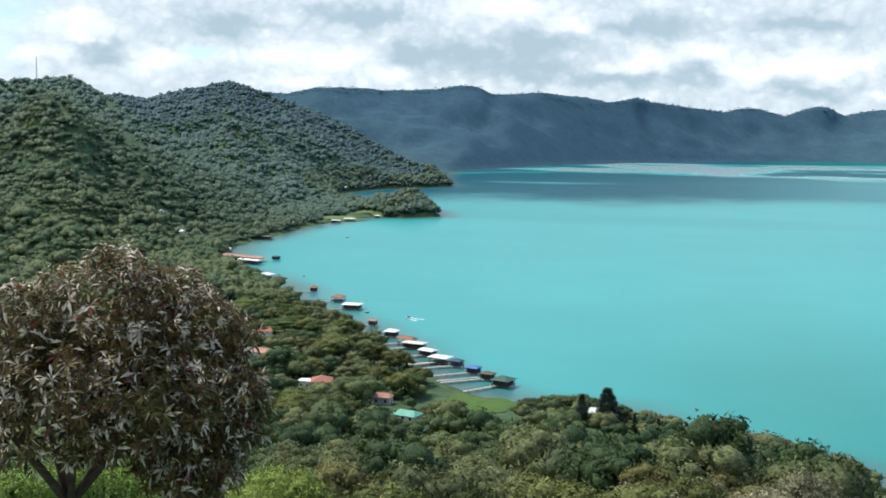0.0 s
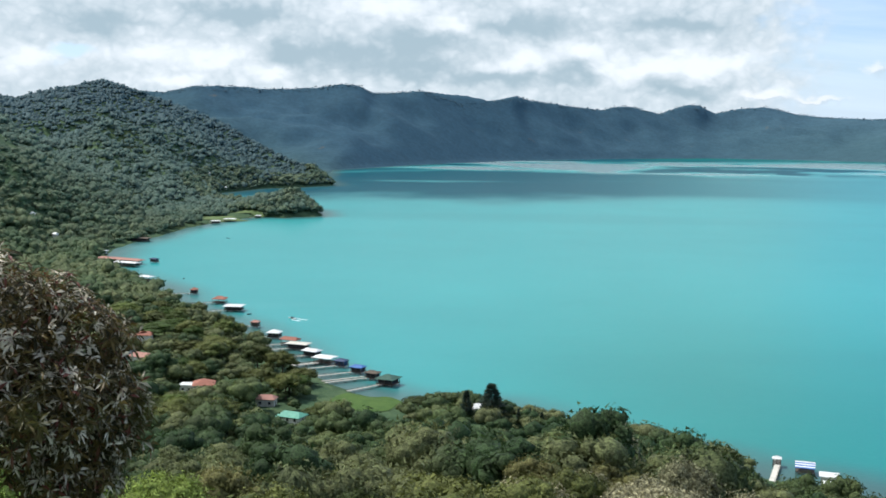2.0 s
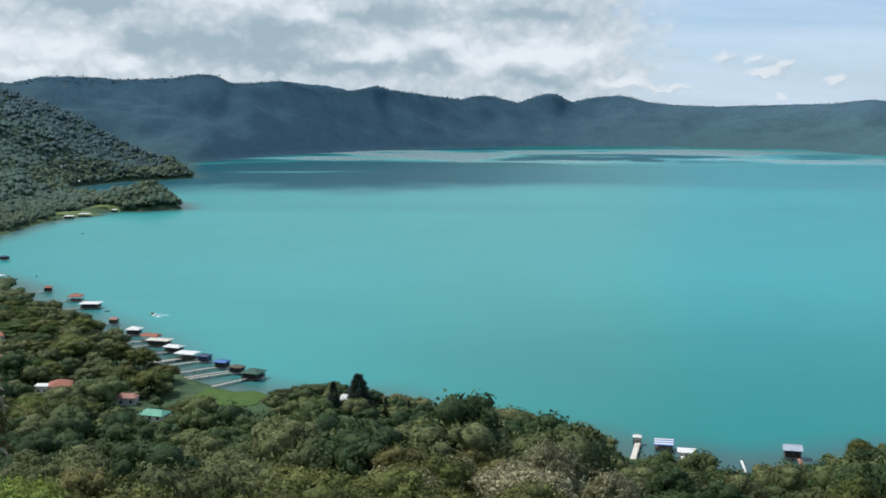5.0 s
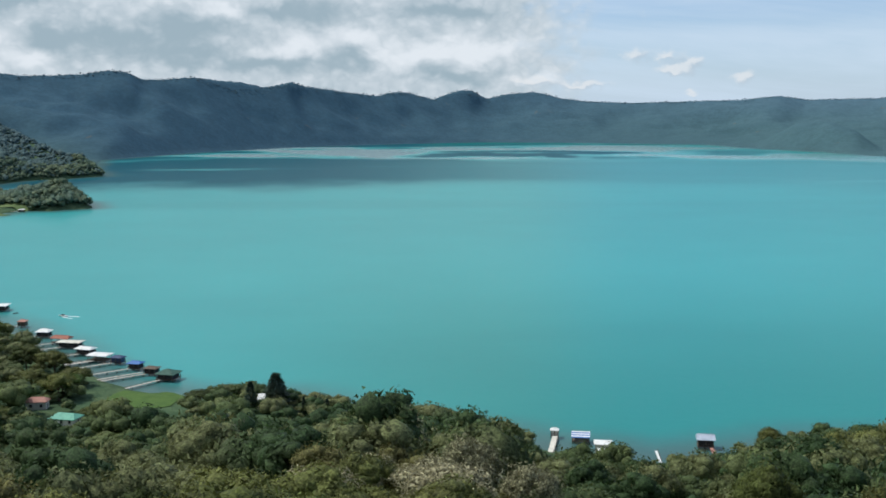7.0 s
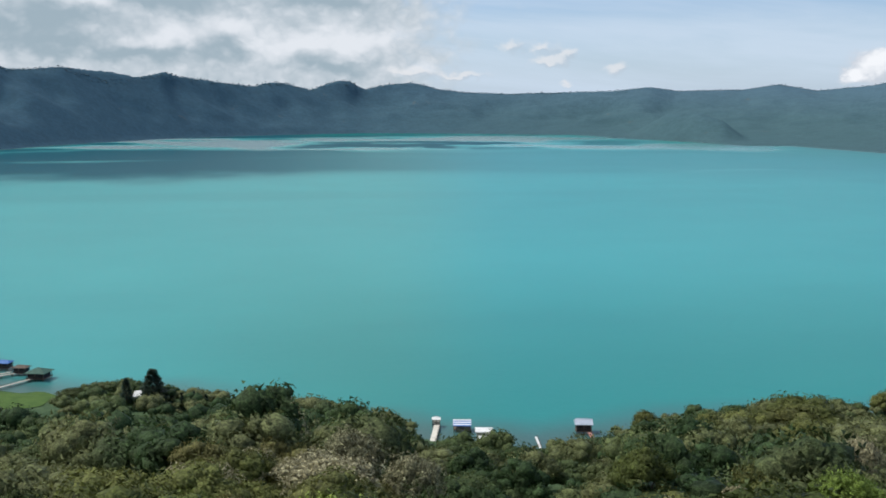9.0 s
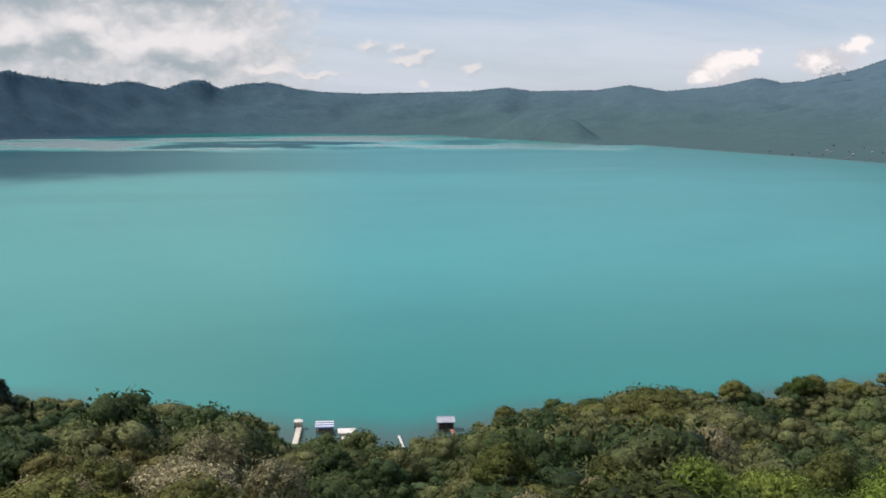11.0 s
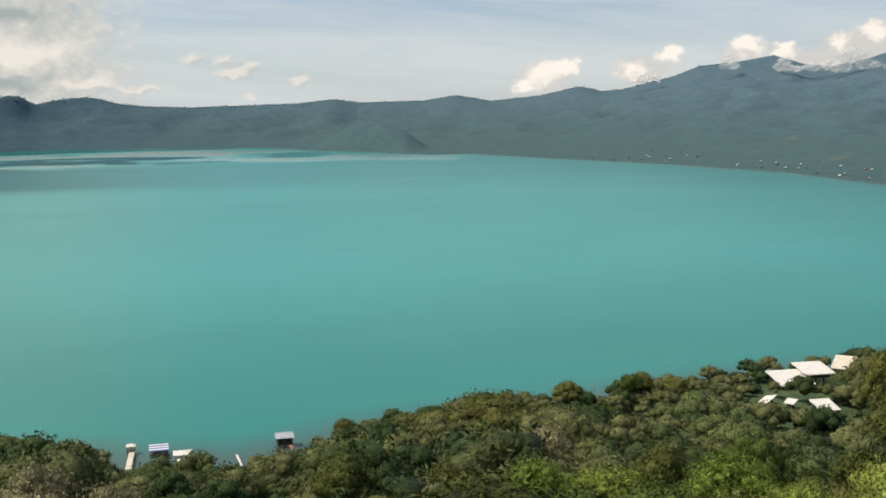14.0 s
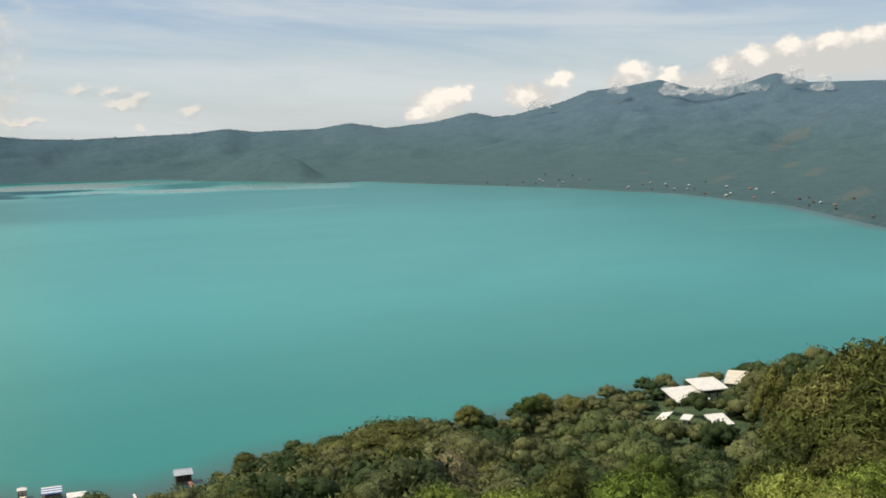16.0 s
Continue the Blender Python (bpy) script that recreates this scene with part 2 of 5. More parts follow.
def water_material():
    m, n = material("lake_water")
    p = place(n)
    flat = n.put("ShaderNodeMapping", Vector=p)
    flat.inputs["Scale"].default_value = (0.35, 1.0, 1.0)
    wide = n.noise(flat.outputs[0], 0.0016, 4, 0.55, 0.5)
    small = n.noise(p, 0.01, 4, 0.6)
    far = n.put("ShaderNodeVectorMath", operation="LENGTH", i0=p).outputs["Value"]
    milk = n.mix(n.ramp(n.math("ADD", n.math("MULTIPLY", wide, 0.8), n.math("MULTIPLY", small, 0.2)), 0.38, 0.62), (0.024, 0.258, 0.26), (0.036, 0.315, 0.312))
    # wind lanes and calm slicks far out, their shade and reflections put into colour
    parts = n.put("ShaderNodeSeparateXYZ", Vector=p).outputs
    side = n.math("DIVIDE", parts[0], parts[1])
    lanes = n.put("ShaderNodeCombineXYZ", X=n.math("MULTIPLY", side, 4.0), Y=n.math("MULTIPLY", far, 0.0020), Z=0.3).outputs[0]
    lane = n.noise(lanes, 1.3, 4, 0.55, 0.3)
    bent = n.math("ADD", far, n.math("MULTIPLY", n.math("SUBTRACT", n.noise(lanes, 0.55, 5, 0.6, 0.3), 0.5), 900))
    dim_lanes = n.math("MULTIPLY", n.ramp(bent, 1640, 1960), n.ramp(bent, 2900, 2700))
    dim_lanes = n.math("MULTIPLY", dim_lanes, n.ramp(side, 0.22, -0.12, 0.25, 1.0))
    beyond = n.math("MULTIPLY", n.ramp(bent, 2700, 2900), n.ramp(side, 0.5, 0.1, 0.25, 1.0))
    dim_lanes = n.math("MAXIMUM", dim_lanes, n.math("MULTIPLY", beyond, n.ramp(lane, 0.48, 0.54)))
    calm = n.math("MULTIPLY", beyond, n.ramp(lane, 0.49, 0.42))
    milk = n.mix(dim_lanes, milk, (0.003, 0.072, 0.10))
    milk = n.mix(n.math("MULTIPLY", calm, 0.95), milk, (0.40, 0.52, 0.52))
    # pale reflections of clouds on the lake are put into the colour
    cloud_reflection = n.ramp(n.noise(flat.outputs[0], 0.003, 4, 0.6, 0.8), 0.58, 0.72)
    milk = n.mix(n.math("MULTIPLY", cloud_reflection, 0.6), milk, (0.10, 0.36, 0.355))
    shore = n.tree.nodes.new("ShaderNodeAttribute")
    shore.attribute_name = "from_shore"
    shallow = n.ramp(n.math("ADD", shore.outputs["Fac"], n.math("MULTIPLY", small, 30)), 16, 58, 0.9, 0.0)
    # weaker sky reflection near the viewpoint, put into the colour as darker green
    near_dimming = n.math("MULTIPLY", n.ramp(shore.outputs["Fac"], 20, 480, 0.62, 0.0), n.ramp(parts[0], -160, 60))
    milk = n.mix(near_dimming, milk, (0.006, 0.165, 0.142))
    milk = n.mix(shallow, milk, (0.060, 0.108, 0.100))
    waves = n.math("ADD", n.noise(p, 0.55, 4, 0.6), n.math("MULTIPLY", n.noise(p, 0.12, 3), 0.6))
    rough = n.ramp(calm, 0.0, 1.0, 0.3, 0.12)
    finish(n, milk, rough, bump(n, waves, 0.16, 0.5), n.math("MULTIPLY", n.ramp(dim_lanes, 0.0, 1.0, 1.0, 0.1), 0.11))
    return m


M_GROUND, M_WATER = ground_material(), water_material()
M_FOREST = foliage("forest_leaves", (0.036, 0.066, 0.024), (0.118, 0.150, 0.054), (0.140, 0.148, 0.064), False, 0.5)
M_WOODS = foliage("hazy_woods_leaves", (0.066, 0.106, 0.046), (0.118, 0.158, 0.066), (0.14, 0.165, 0.075), False, 0.16, 0.9, 0.4)
M_HEADLAND = foliage("headland_leaves", (0.070, 0.115, 0.075), (0.115, 0.165, 0.10), (0.13, 0.165, 0.095), False, 0.3, 0.0, 0.4)
# blue leaf tones hold the haze over the far crest
M_CREST = foliage("hazy_crest_leaves", (0.04, 0.08, 0.11), (0.06, 0.10, 0.125), (0.06, 0.10, 0.11), False, 0.3, 0.0, 0.1)
LEAVES = {
    "green": foliage("green_leaves", (0.056, 0.090, 0.020), (0.128, 0.165, 0.036), (0.150, 0.155, 0.050), True, 0.4),
    "olive": foliage("olive_leaves", (0.085, 0.105, 0.028), (0.148, 0.155, 0.046), (0.158, 0.145, 0.055), True, 0.4),
    "grey": foliage("grey_leaves", (0.20, 0.20, 0.115), (0.34, 0.335, 0.21), (0.30, 0.27, 0.16), True, 0.9),
    "lime": foliage("lime_leaves", (0.13, 0.195, 0.036), (0.25, 0.31, 0.07), (0.26, 0.29, 0.08), True, 0.7),
    # the shade on the darkest crowns is put into this leaf colour
    "dark": foliage("shaded_leaves", (0.042, 0.058, 0.016), (0.084, 0.102, 0.026), (0.10, 0.105, 0.032), True, 0.4),
    "tufted": foliage("tufted_leaves", (0.075, 0.095, 0.024), (0.15, 0.165, 0.05), (0.17, 0.16, 0.06), True, 0.6),
    "conifer": foliage("conifer_needles", (0.022, 0.045, 0.031), (0.031, 0.059, 0.040), (0.036, 0.054, 0.036), True),
}
M_BARK = plain("bark", (0.12, 0.09, 0.065), (0.06, 0.045, 0.035), 1.5, 0.9, 0.1)
M_PALE_BARK = plain("pale_bark", (0.34, 0.30, 0.24), (0.2, 0.17, 0.13), 1.5, 0.9, 0.1)
M_WHITE = plain("white_roof_sheet", (0.82, 0.81, 0.78), (0.66, 0.65, 0.62), 0.5, 0.5)
M_CREAM = plain("cream_roof_sheet", (0.72, 0.68, 0.58), (0.58, 0.54, 0.46), 0.5, 0.6)
M_RED = plain("red_tiles", (0.38, 0.15, 0.10), (0.28, 0.115, 0.08), 0.8, 0.8)
M_PINK = plain("faded_red_sheet", (0.45, 0.24, 0.19), (0.36, 0.17, 0.13), 0.4, 0.8)
M_BLUE = plain("blue_sheet", (0.09, 0.20, 0.48), (0.06, 0.14, 0.36), 0.6, 0.5)
M_NAVY = plain("navy_sheet", (0.05, 0.075, 0.16), (0.035, 0.05, 0.10), 0.6, 0.6)
M_GREEN_ROOF = plain("green_roof_sheet", (0.16, 0.42, 0.30), (0.11, 0.32, 0.23), 0.5, 0.6)
M_DARK_GREEN = plain("dark_green_roof", (0.05, 0.12, 0.09), (0.035, 0.08, 0.06), 0.5, 0.7)
M_GREY_ROOF = plain("grey_roof_sheet", (0.50, 0.55, 0.62), (0.38, 0.42, 0.50), 0.5, 0.5)
M_WOOD = plain("weathered_wood", (0.17, 0.13, 0.10), (0.10, 0.08, 0.065), 1.2, 0.85, 0.2)
M_PIER = plain("pale_pier_boards", (0.50, 0.46, 0.40), (0.36, 0.33, 0.29), 0.8, 0.85, 0.2)
M_WALL = plain("whitewashed_wall", (0.70, 0.67, 0.61), (0.56, 0.53, 0.48), 0.6, 0.9, 0.2)
M_DARK = plain("shaded_dark_boards", (0.06, 0.05, 0.055), (0.035, 0.03, 0.035), 1.0, 0.85, 0.2)
M_GRASS = plain("mown_grass", (0.085, 0.14, 0.038), (0.06, 0.11, 0.03), 0.3, 0.95, 0.1, 0.05)
M_MEADOW = plain("dry_meadow", (0.15, 0.19, 0.08), (0.11, 0.16, 0.065), 0.05, 0.95, 0.1, 0.05)
M_EARTH = plain("bare_earth", (0.155, 0.135, 0.115), (0.105, 0.125, 0.115), 0.02, 0.95, 0.1, 0.1)
M_MUD = plain("stony_mud", (0.13, 0.11, 0.09), (0.08, 0.075, 0.065), 0.2, 0.9, 0.2)
M_STEEL = plain("galvanised_steel", (0.5, 0.5, 0.5), (0.38, 0.38, 0.38), 2.0, 0.45, 0.5, 0.01, 0.8)
M_FOAM = plain("water_foam", (0.85, 0.88, 0.88), (0.6, 0.75, 0.75), 0.6, 0.9, 0.2)


def cloud_material(name, solid):
    """Droplets: light scatters from the surface and passes through; solid: how much of the view it covers."""
    m, n = material(name)
    p = place(n)
    lumps = n.noise(p, 0.018, 4, 0.55)
    relief = bump(n, lumps, 0.1, 8.0)
    front, back = n.put("ShaderNodeBsdfDiffuse", Color=(0.97, 0.97, 0.97, 1), Normal=relief), n.put("ShaderNodeBsdfTranslucent", Color=(0.97, 0.97, 0.97, 1))
    both, thin = n.tree.nodes.new("ShaderNodeMixShader"), n.tree.nodes.new("ShaderNodeMixShader")
    both.inputs[0].default_value = 0.52
    n.tree.links.new(front.outputs[0], both.inputs[1])
    n.tree.links.new(back.outputs[0], both.inputs[2])
    clear = n.put("ShaderNodeBsdfTransparent")
    cover = n.ramp(n.noise(p, 0.02, 3, 0.5), 0.3, 0.7, max(0.0, solid * 1.6 - 0.6), min(1.0, solid * 1.6))
    n.tree.links.new(cover, thin.inputs[0])
    n.tree.links.new(clear.outputs[0], thin.inputs[1])
    n.tree.links.new(both.outputs[0], thin.inputs[2])
    n.put("ShaderNodeOutputMaterial", Surface=thin.outputs[0])
    return m


CLOUD_SHELLS = [("heart", 0.9, cloud_material("cloud_heart", 0.3)), ("fringe", 1.25, cloud_material("cloud_fringe", 0.12))]

# ---- land ----
def hashed(ix, iy, seed):
    h = (ix.astype(np.int64) * 374761393 + iy.astype(np.int64) * 668265263 + seed * 974634777) & 0x7FFFFFFF
    h = ((h ^ (h >> 13)) * 1274126177) & 0x7FFFFFFF
    return ((h ^ (h >> 16)) & 0xFFFF) / 65535.0


def value_noise(x, y, seed=0):
    ix, iy = np.floor(x), np.floor(y)
    fx, fy = x - ix, y - iy
    fx, fy = fx * fx * (3 - 2 * fx), fy * fy * (3 - 2 * fy)
    a, b = hashed(ix, iy, seed), hashed(ix + 1, iy, seed)
    c, d = hashed(ix, iy + 1, seed), hashed(ix + 1, iy + 1, seed)
    return (a + (b - a) * fx) * (1 - fy) + (c + (d - c) * fx) * fy - 0.5


def fbm(x, y, size, octaves=4, seed=0):
    total, gain = np.zeros_like(x), 1.0
    for k in range(octaves):
        total += gain * value_noise(x / size, y / size, seed + k)
        size, gain = size / 2.03, gain * 0.52
    return total


def step(v, low, high):
    v = np.clip((v - low) / (high - low), 0, 1)
    return v * v * (3 - 2 * v)


# the shore, as bearing (degrees from the y axis) and distance from the viewpoint
SHORE = np.array([
    (-14, 492), (-16.6, 520), (-18.9, 572), (-20.7, 645), (-22.1, 690), (-24.1, 760), (-25.2, 835), (-27.2, 935), (-28.3, 1015), (-27.5, 1128),
    (-25.8, 1207), (-24.1, 1321), (-22.4, 1395), (-20.7, 1460), (-19.2, 1450), (-17.3, 1475), (-17.6, 1560), (-20.0, 1680), (-22.9, 1760), (-22.6, 1930),
    (-20.4, 2060), (-18.4, 2100), (-16.7, 2160), (-17.3, 2400), (-16.8, 2820), (-12.8, 3165), (-8.1, 3550), (-2.4, 3880), (1.9, 4060), (6.1, 4030),
    (13.1, 3900), (15.6, 3560), (19.0, 3330), (21.0, 3120), (23.3, 3150), (27.6, 2800), (33.3, 2495), (38.8, 2195), (44.2, 1830), (48.5, 1438)])
SHORE = np.concatenate([SHORE, np.array([
    (60, 1150), (75, 900), (68, 700), (54, 640), (47, 605), (44, 575), (41, 555), (37.2, 530), (34.5, 505), (30.7, 480), (28.6, 458),
    (24.7, 452), (18.8, 432), (13.5, 404), (11, 393), (8.6, 401), (5.5, 404), (1, 420), (-4.5, 450), (-8.8, 482), (-12, 484)])])


def plan(bearing, distance):
    return distance * np.sin(np.radians(bearing)), distance * np.cos(np.radians(bearing))


def lake_distance(x, y):
    """Metres from the shore: plus on land, minus on the water."""
    px, py = plan(SHORE[:, 0], SHORE[:, 1])
    best, inside = np.full(x.shape, 1e18), np.zeros(x.shape, bool)
    for k in range(len(px)):
        ax, ay, bx, by = px[k - 1], py[k - 1], px[k], py[k]
        dx, dy = bx - ax, by - ay
        s = np.clip(((x - ax) * dx + (y - ay) * dy) / (dx * dx + dy * dy), 0, 1)
        best = np.minimum(best, (x - ax - s * dx) ** 2 + (y - ay - s * dy) ** 2)
        if dy:
            inside ^= ((ay > y) != (by > y)) & (x < ax + (y - ay) / dy * dx)
    return np.where(inside, -1, 1) * np.sqrt(best)


# each range of hills: bearing, height of its crest in degrees, distance of the crest, distance of its foot
RANGES = {
    "west": [(-75, 1.2, 1500, 500), (-50, 1.5, 1600, 650), (-38.4, 1.45, 1650, 760), (-37.3, 1.6, 1700, 800), (-35.3, 1.7, 1700, 850), (-34.7, 1.5, 1700, 880), (-33.9, 0.95, 1700, 900),
             (-33, 0.5, 1680, 900), (-31.5, -0.9, 1600, 950), (-29.5, -2.4, 1500, 1080), (-27, -4.0, 1400, 1200), (-25, -6, 1350, 1250)],
    "spur": [(-42, 0.2, 2500, 1700), (-34.2, 0.9, 2500, 1500), (-33.0, 1.06, 2500, 1400), (-31.8, 0.76, 2500, 1350), (-30.7, 1.08, 2500, 1350), (-29.6, 1.34, 2500, 1350), (-28.0, 1.66, 2500, 1400), (-27.2, 1.55, 2480, 1430), (-26.6, 1.3, 2480, 1450),
             (-25, 0.75, 2450, 1500), (-23, 0.0, 2400, 1650), (-21.3, -0.85, 2350, 1750), (-20, -1.6, 2300, 1850), (-18.6, -2.3, 2220, 2030), (-17.2, -2.55, 2200, 2110), (-16.4, -4, 2180, 2150)],
    "rim": [(-60, 0.3, 3300, 2500), (-31, 0.3, 3400, 2600), (-28, 0.9, 3400, 2600), (-26, 1.3, 3400, 2650), (-25, 1.24, 3400, 2680), (-23.4, 1.6, 3400, 2700), (-21.6, 1.6, 3430, 2730), (-19.8, 1.48, 3450, 2750), (-17.8, 1.56, 3480, 2780),
            (-16.1, 1.78, 3500, 2800), (-15.3, 1.66, 3520, 2850), (-14.8, 1.36, 3550, 2900), (-14.0, 1.34, 3580, 2950), (-12.2, 1.5, 3650, 3100), (-10.2, 1.48, 3720, 3250), (-9.6, 1.28, 3760, 3300), (-8.9, 1.04, 3800, 3350), (-8.3, 1.14, 3850, 3390), (-7.7, 1.3, 3900, 3420),
            (-6.8, 1.04, 3980, 3500), (-5.2, 0.82, 4070, 3650), (-3.3, 0.58, 4200, 3800), (-2.6, 0.78, 4250, 3820), (-1.9, 0.78, 4300, 3850), (-1.3, 0.62, 4330, 3870), (-0.5, 0.4, 4350, 3900), (0.3, 0.7, 4400, 3960), (0.8, 0.86, 4430, 3990), (1.4, 0.88, 4450, 4000),
            (1.8, 0.66, 4480, 4030), (2.2, 0.44, 4500, 4050), (3.2, 0.1, 4540, 4050), (5, -1.0, 4600, 4050)],
    "rim_east": [(1.8, 0.4, 4480, 4030), (2.2, 0.44, 4500, 4050), (3.3, 0.68, 4550, 4050), (4.6, 0.78, 4600, 4050), (5.2, 0.66, 4600, 4050), (5.9, 0.46, 4600, 4050), (7.2, 0.3, 4600, 4040), (9.5, 0.22, 4600, 3970), (12.4, 0.3, 4550, 3900), (14.6, 0.36, 4500, 3850), (16.4, 0.56, 4500, 3650), (17.4, 0.2, 4500, 3560), (19, -0.7, 4500, 3450), (21, -2.0, 4500, 3350)],
    "volcano": [(13, -1.5, 4500, 3850), (16.4, 0.56, 4550, 3550), (17.7, 0.36, 4600, 3420), (20.9, 0.42, 4660, 3230), (22.5, 0.67, 4700, 3120), (23.2, 0.56, 4700, 3090), (24.3, 0.37, 4700, 3050), (26.7, 0.6, 4700, 2880), (27.8, 0.84, 4700, 2800),
                (28.6, 1.02, 4700, 2760), (29.2, 0.94, 4700, 2700), (29.8, 0.77, 4700, 2670), (30.9, 0.86, 4720, 2630), (31.8, 1.12, 4750, 2600), (33.2, 1.42, 4780, 2500), (34.5, 1.93, 4800, 2420), (36.3, 2.1, 4800, 2310), (38.0, 2.38, 4800, 2230),
                (38.6, 2.2, 4790, 2190), (39.3, 1.95, 4780, 2150), (40.6, 1.8, 4700, 2060), (42.2, 2.1, 4650, 1960), (43.4, 2.5, 4600, 1900), (44.1, 2.35, 4550, 1840), (45.0, 2.0, 4500, 1740), (48.5, 1.95, 4300, 1440), (60, 2.2, 3600, 1200), (80, 1.0, 3000, 950)],
    "islet": [(14.5, -2.3, 3800, 3600), (17.3, -0.75, 3650, 3380), (18.6, -0.62, 3600, 3320), (20, -1.1, 3500, 3200), (21.5, -2.3, 3400, 3150)],
}
NEAR = np.array([(0, 122.6), (4, 122), (9, 119), (25, 112), (60, 95), (130, 71.5), (250, 38.5), (330, 18), (400, 7), (520, 3.5), (700, 3), (5000, 3)])


KNOLLS = [(24, 290, 9, 45), (50, 62, 9, 12), (-3, 165, 4, 25)]


# ribs that run down the slopes: degrees between them and how far they stand out
BUTTRESSES = {"west": (5.5, 0.8), "spur": (4.0, 0.8), "rim": (3.4, 0.12), "rim_east": (3.4, 0.12), "volcano": (4.5, 0.28)}


def ribs(bearing, r, wide):
    bend = bearing + fbm(bearing * 40, r, 700, 3, 71) * wide * 0.7
    return fbm(bend, r * 0.0006, wide, 4, 73) - 0.6 * np.abs(fbm(bend, r * 0.0009, wide * 0.45, 3, 79))


def height(x, y):
    r, bearing = np.hypot(x, y), np.degrees(np.arctan2(x, y))
    d = lake_distance(x, y)
    behind = step(np.abs(bearing), 80, 125)
    slope = np.interp(r, NEAR[:, 0], NEAR[:, 1]) * (1 - behind) + 122.6 * behind
    slope = slope + step(r, 20, 120) * (fbm(x, y, 60, 3, 5) * 7 + fbm(x, y, 160, 2, 9) * 6) * step(slope, 4, 40)
    z = np.minimum(slope, 0.4 + (0.3 - 0.1 * step(bearing, 1, 5) * (1 - step(bearing, 14, 18))) * np.maximum(d, 0))
    lumps = fbm(x, y, 420, 5, 21) + 0.6 * fbm(x, y, 170, 3, 27) * (bearing < -14)
    gullies = np.abs(fbm(x, y, 260, 4, 33))
    for name, rows in RANGES.items():
        rows = np.array(rows, float)
        crest = np.interp(bearing, rows[:, 0], rows[:, 1])
        peak, foot = np.interp(bearing, rows[:, 0], rows[:, 2]), np.interp(bearing, rows[:, 0], rows[:, 3])
        s = (r - foot) / (peak - foot)
        up = np.clip(s, 0, 1)
        # the notches of the crest fade out down the slope
        even = sum(np.interp(bearing + k, rows[:, 0], rows[:, 1]) for k in (-3, -2, -1, 0, 1, 2, 3)) / 7
        if name[:3] != "rim" and name != "volcano":
            even = crest
        top = EYE + peak * np.tan(np.radians(even + (crest - even) * up ** 4))
        power = 1.5 if name == "volcano" else 1.15
        rise = up ** power * (1 - (0.25 if name == "volcano" else 0.35) * np.sin(np.pi * up) * (gullies * 2.2)) * top
        rise = rise + np.sin(np.pi * up) * lumps * (0.03 if name == "volcano" else 0.07 if name[:3] == "rim" else 0.28) * top
        rise = np.where(s > 1, top * (1 - np.clip(s - 1, 0, 3) * 0.45), rise)
        if name in BUTTRESSES:
            wide, deep = BUTTRESSES[name]
            rise = rise * (1 + deep * 6.5 * up * (1 - up) ** 2 * ribs(bearing, r, wide))
        edge = step(bearing, rows[0, 0] - 12, rows[0, 0]) * (1 - step(bearing, rows[-1, 0], rows[-1, 0] + (12 if name == "volcano" else 0.8)))
        z = np.where(s > 0, np.maximum(z, rise * edge), z)
    for b, far, rise, wide in KNOLLS:
        kx, ky = plan(b, far)
        z = z + rise * np.exp(-((x - kx) ** 2 + (y - ky) ** 2) / wide ** 2) * step(d, 0, 30)
    wooded = 21 * np.exp(-(((x - plan(-19.2, 1535)[0]) / 58) ** 2 + ((y - plan(-19.2, 1535)[1]) / 55) ** 2))
    z = np.where(d > 0, np.minimum(z + wooded, 0.3 + 0.8 * d), np.maximum(-6, 0.25 * d))
    return z


def sheet(name, x, y, z, wrap, mat):
    """A mesh over a grid of points, rows by columns."""
    rows, cols = x.shape
    index = np.arange(rows * cols).reshape(rows, cols)
    right = np.roll(index, -1, 1) if wrap else index[:, 1:]
    left = index if wrap else index[:, :-1]
    quads = np.stack([left[:-1], right[:-1], right[1:], left[1:]], -1).reshape(-1, 4)[:, ::-1]
    return mesh_of(name, np.stack([x, y, z], -1).reshape(-1, 3), quads, mat)


def mesh_of(name, points, quads, mat, smooth=True, normals=None, tint=None):
    """A mesh from arrays of points and of faces with equally many corners."""
    mesh = bpy.data.meshes.new(name)
    corners = quads.shape[1]
    mesh.vertices.add(len(points))
    mesh.vertices.foreach_set("co", np.ascontiguousarray(points, np.float32).ravel())
    mesh.loops.add(quads.size)
    mesh.loops.foreach_set("vertex_index", np.ascontiguousarray(quads, np.int32).ravel())
    mesh.polygons.add(len(quads))
    mesh.polygons.foreach_set("loop_start", np.arange(len(quads), dtype=np.int32) * corners)
    mesh.update(calc_edges=True)
    mesh.polygons.foreach_set("use_smooth", np.full(len(quads), smooth))
    mesh.materials.append(mat)
    if tint is not None:
        mesh.attributes.new("tint", "FLOAT", "POINT").data.foreach_set("value", np.ascontiguousarray(tint, np.float32))
    if normals is not None:
        mesh.polygons.foreach_set("use_smooth", np.full(len(quads), True))
        mesh.normals_split_custom_set_from_vertices(normals)
    return mesh


bearings = np.concatenate([np.arange(-48, 58, 0.25), np.arange(58, 312, 3.0)])
rings = np.concatenate([[0.02, 1.2], np.geomspace(4, 1300, 150), np.linspace(1320, 4960, 190)])
RR, BB = np.meshgrid(rings, bearings, indexing="ij")
GX, GY = plan(BB, RR)
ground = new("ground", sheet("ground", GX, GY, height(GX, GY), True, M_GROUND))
tagged(ground, "wooded crater slopes and far volcanic rim around the lake", "ground", kind="structure")

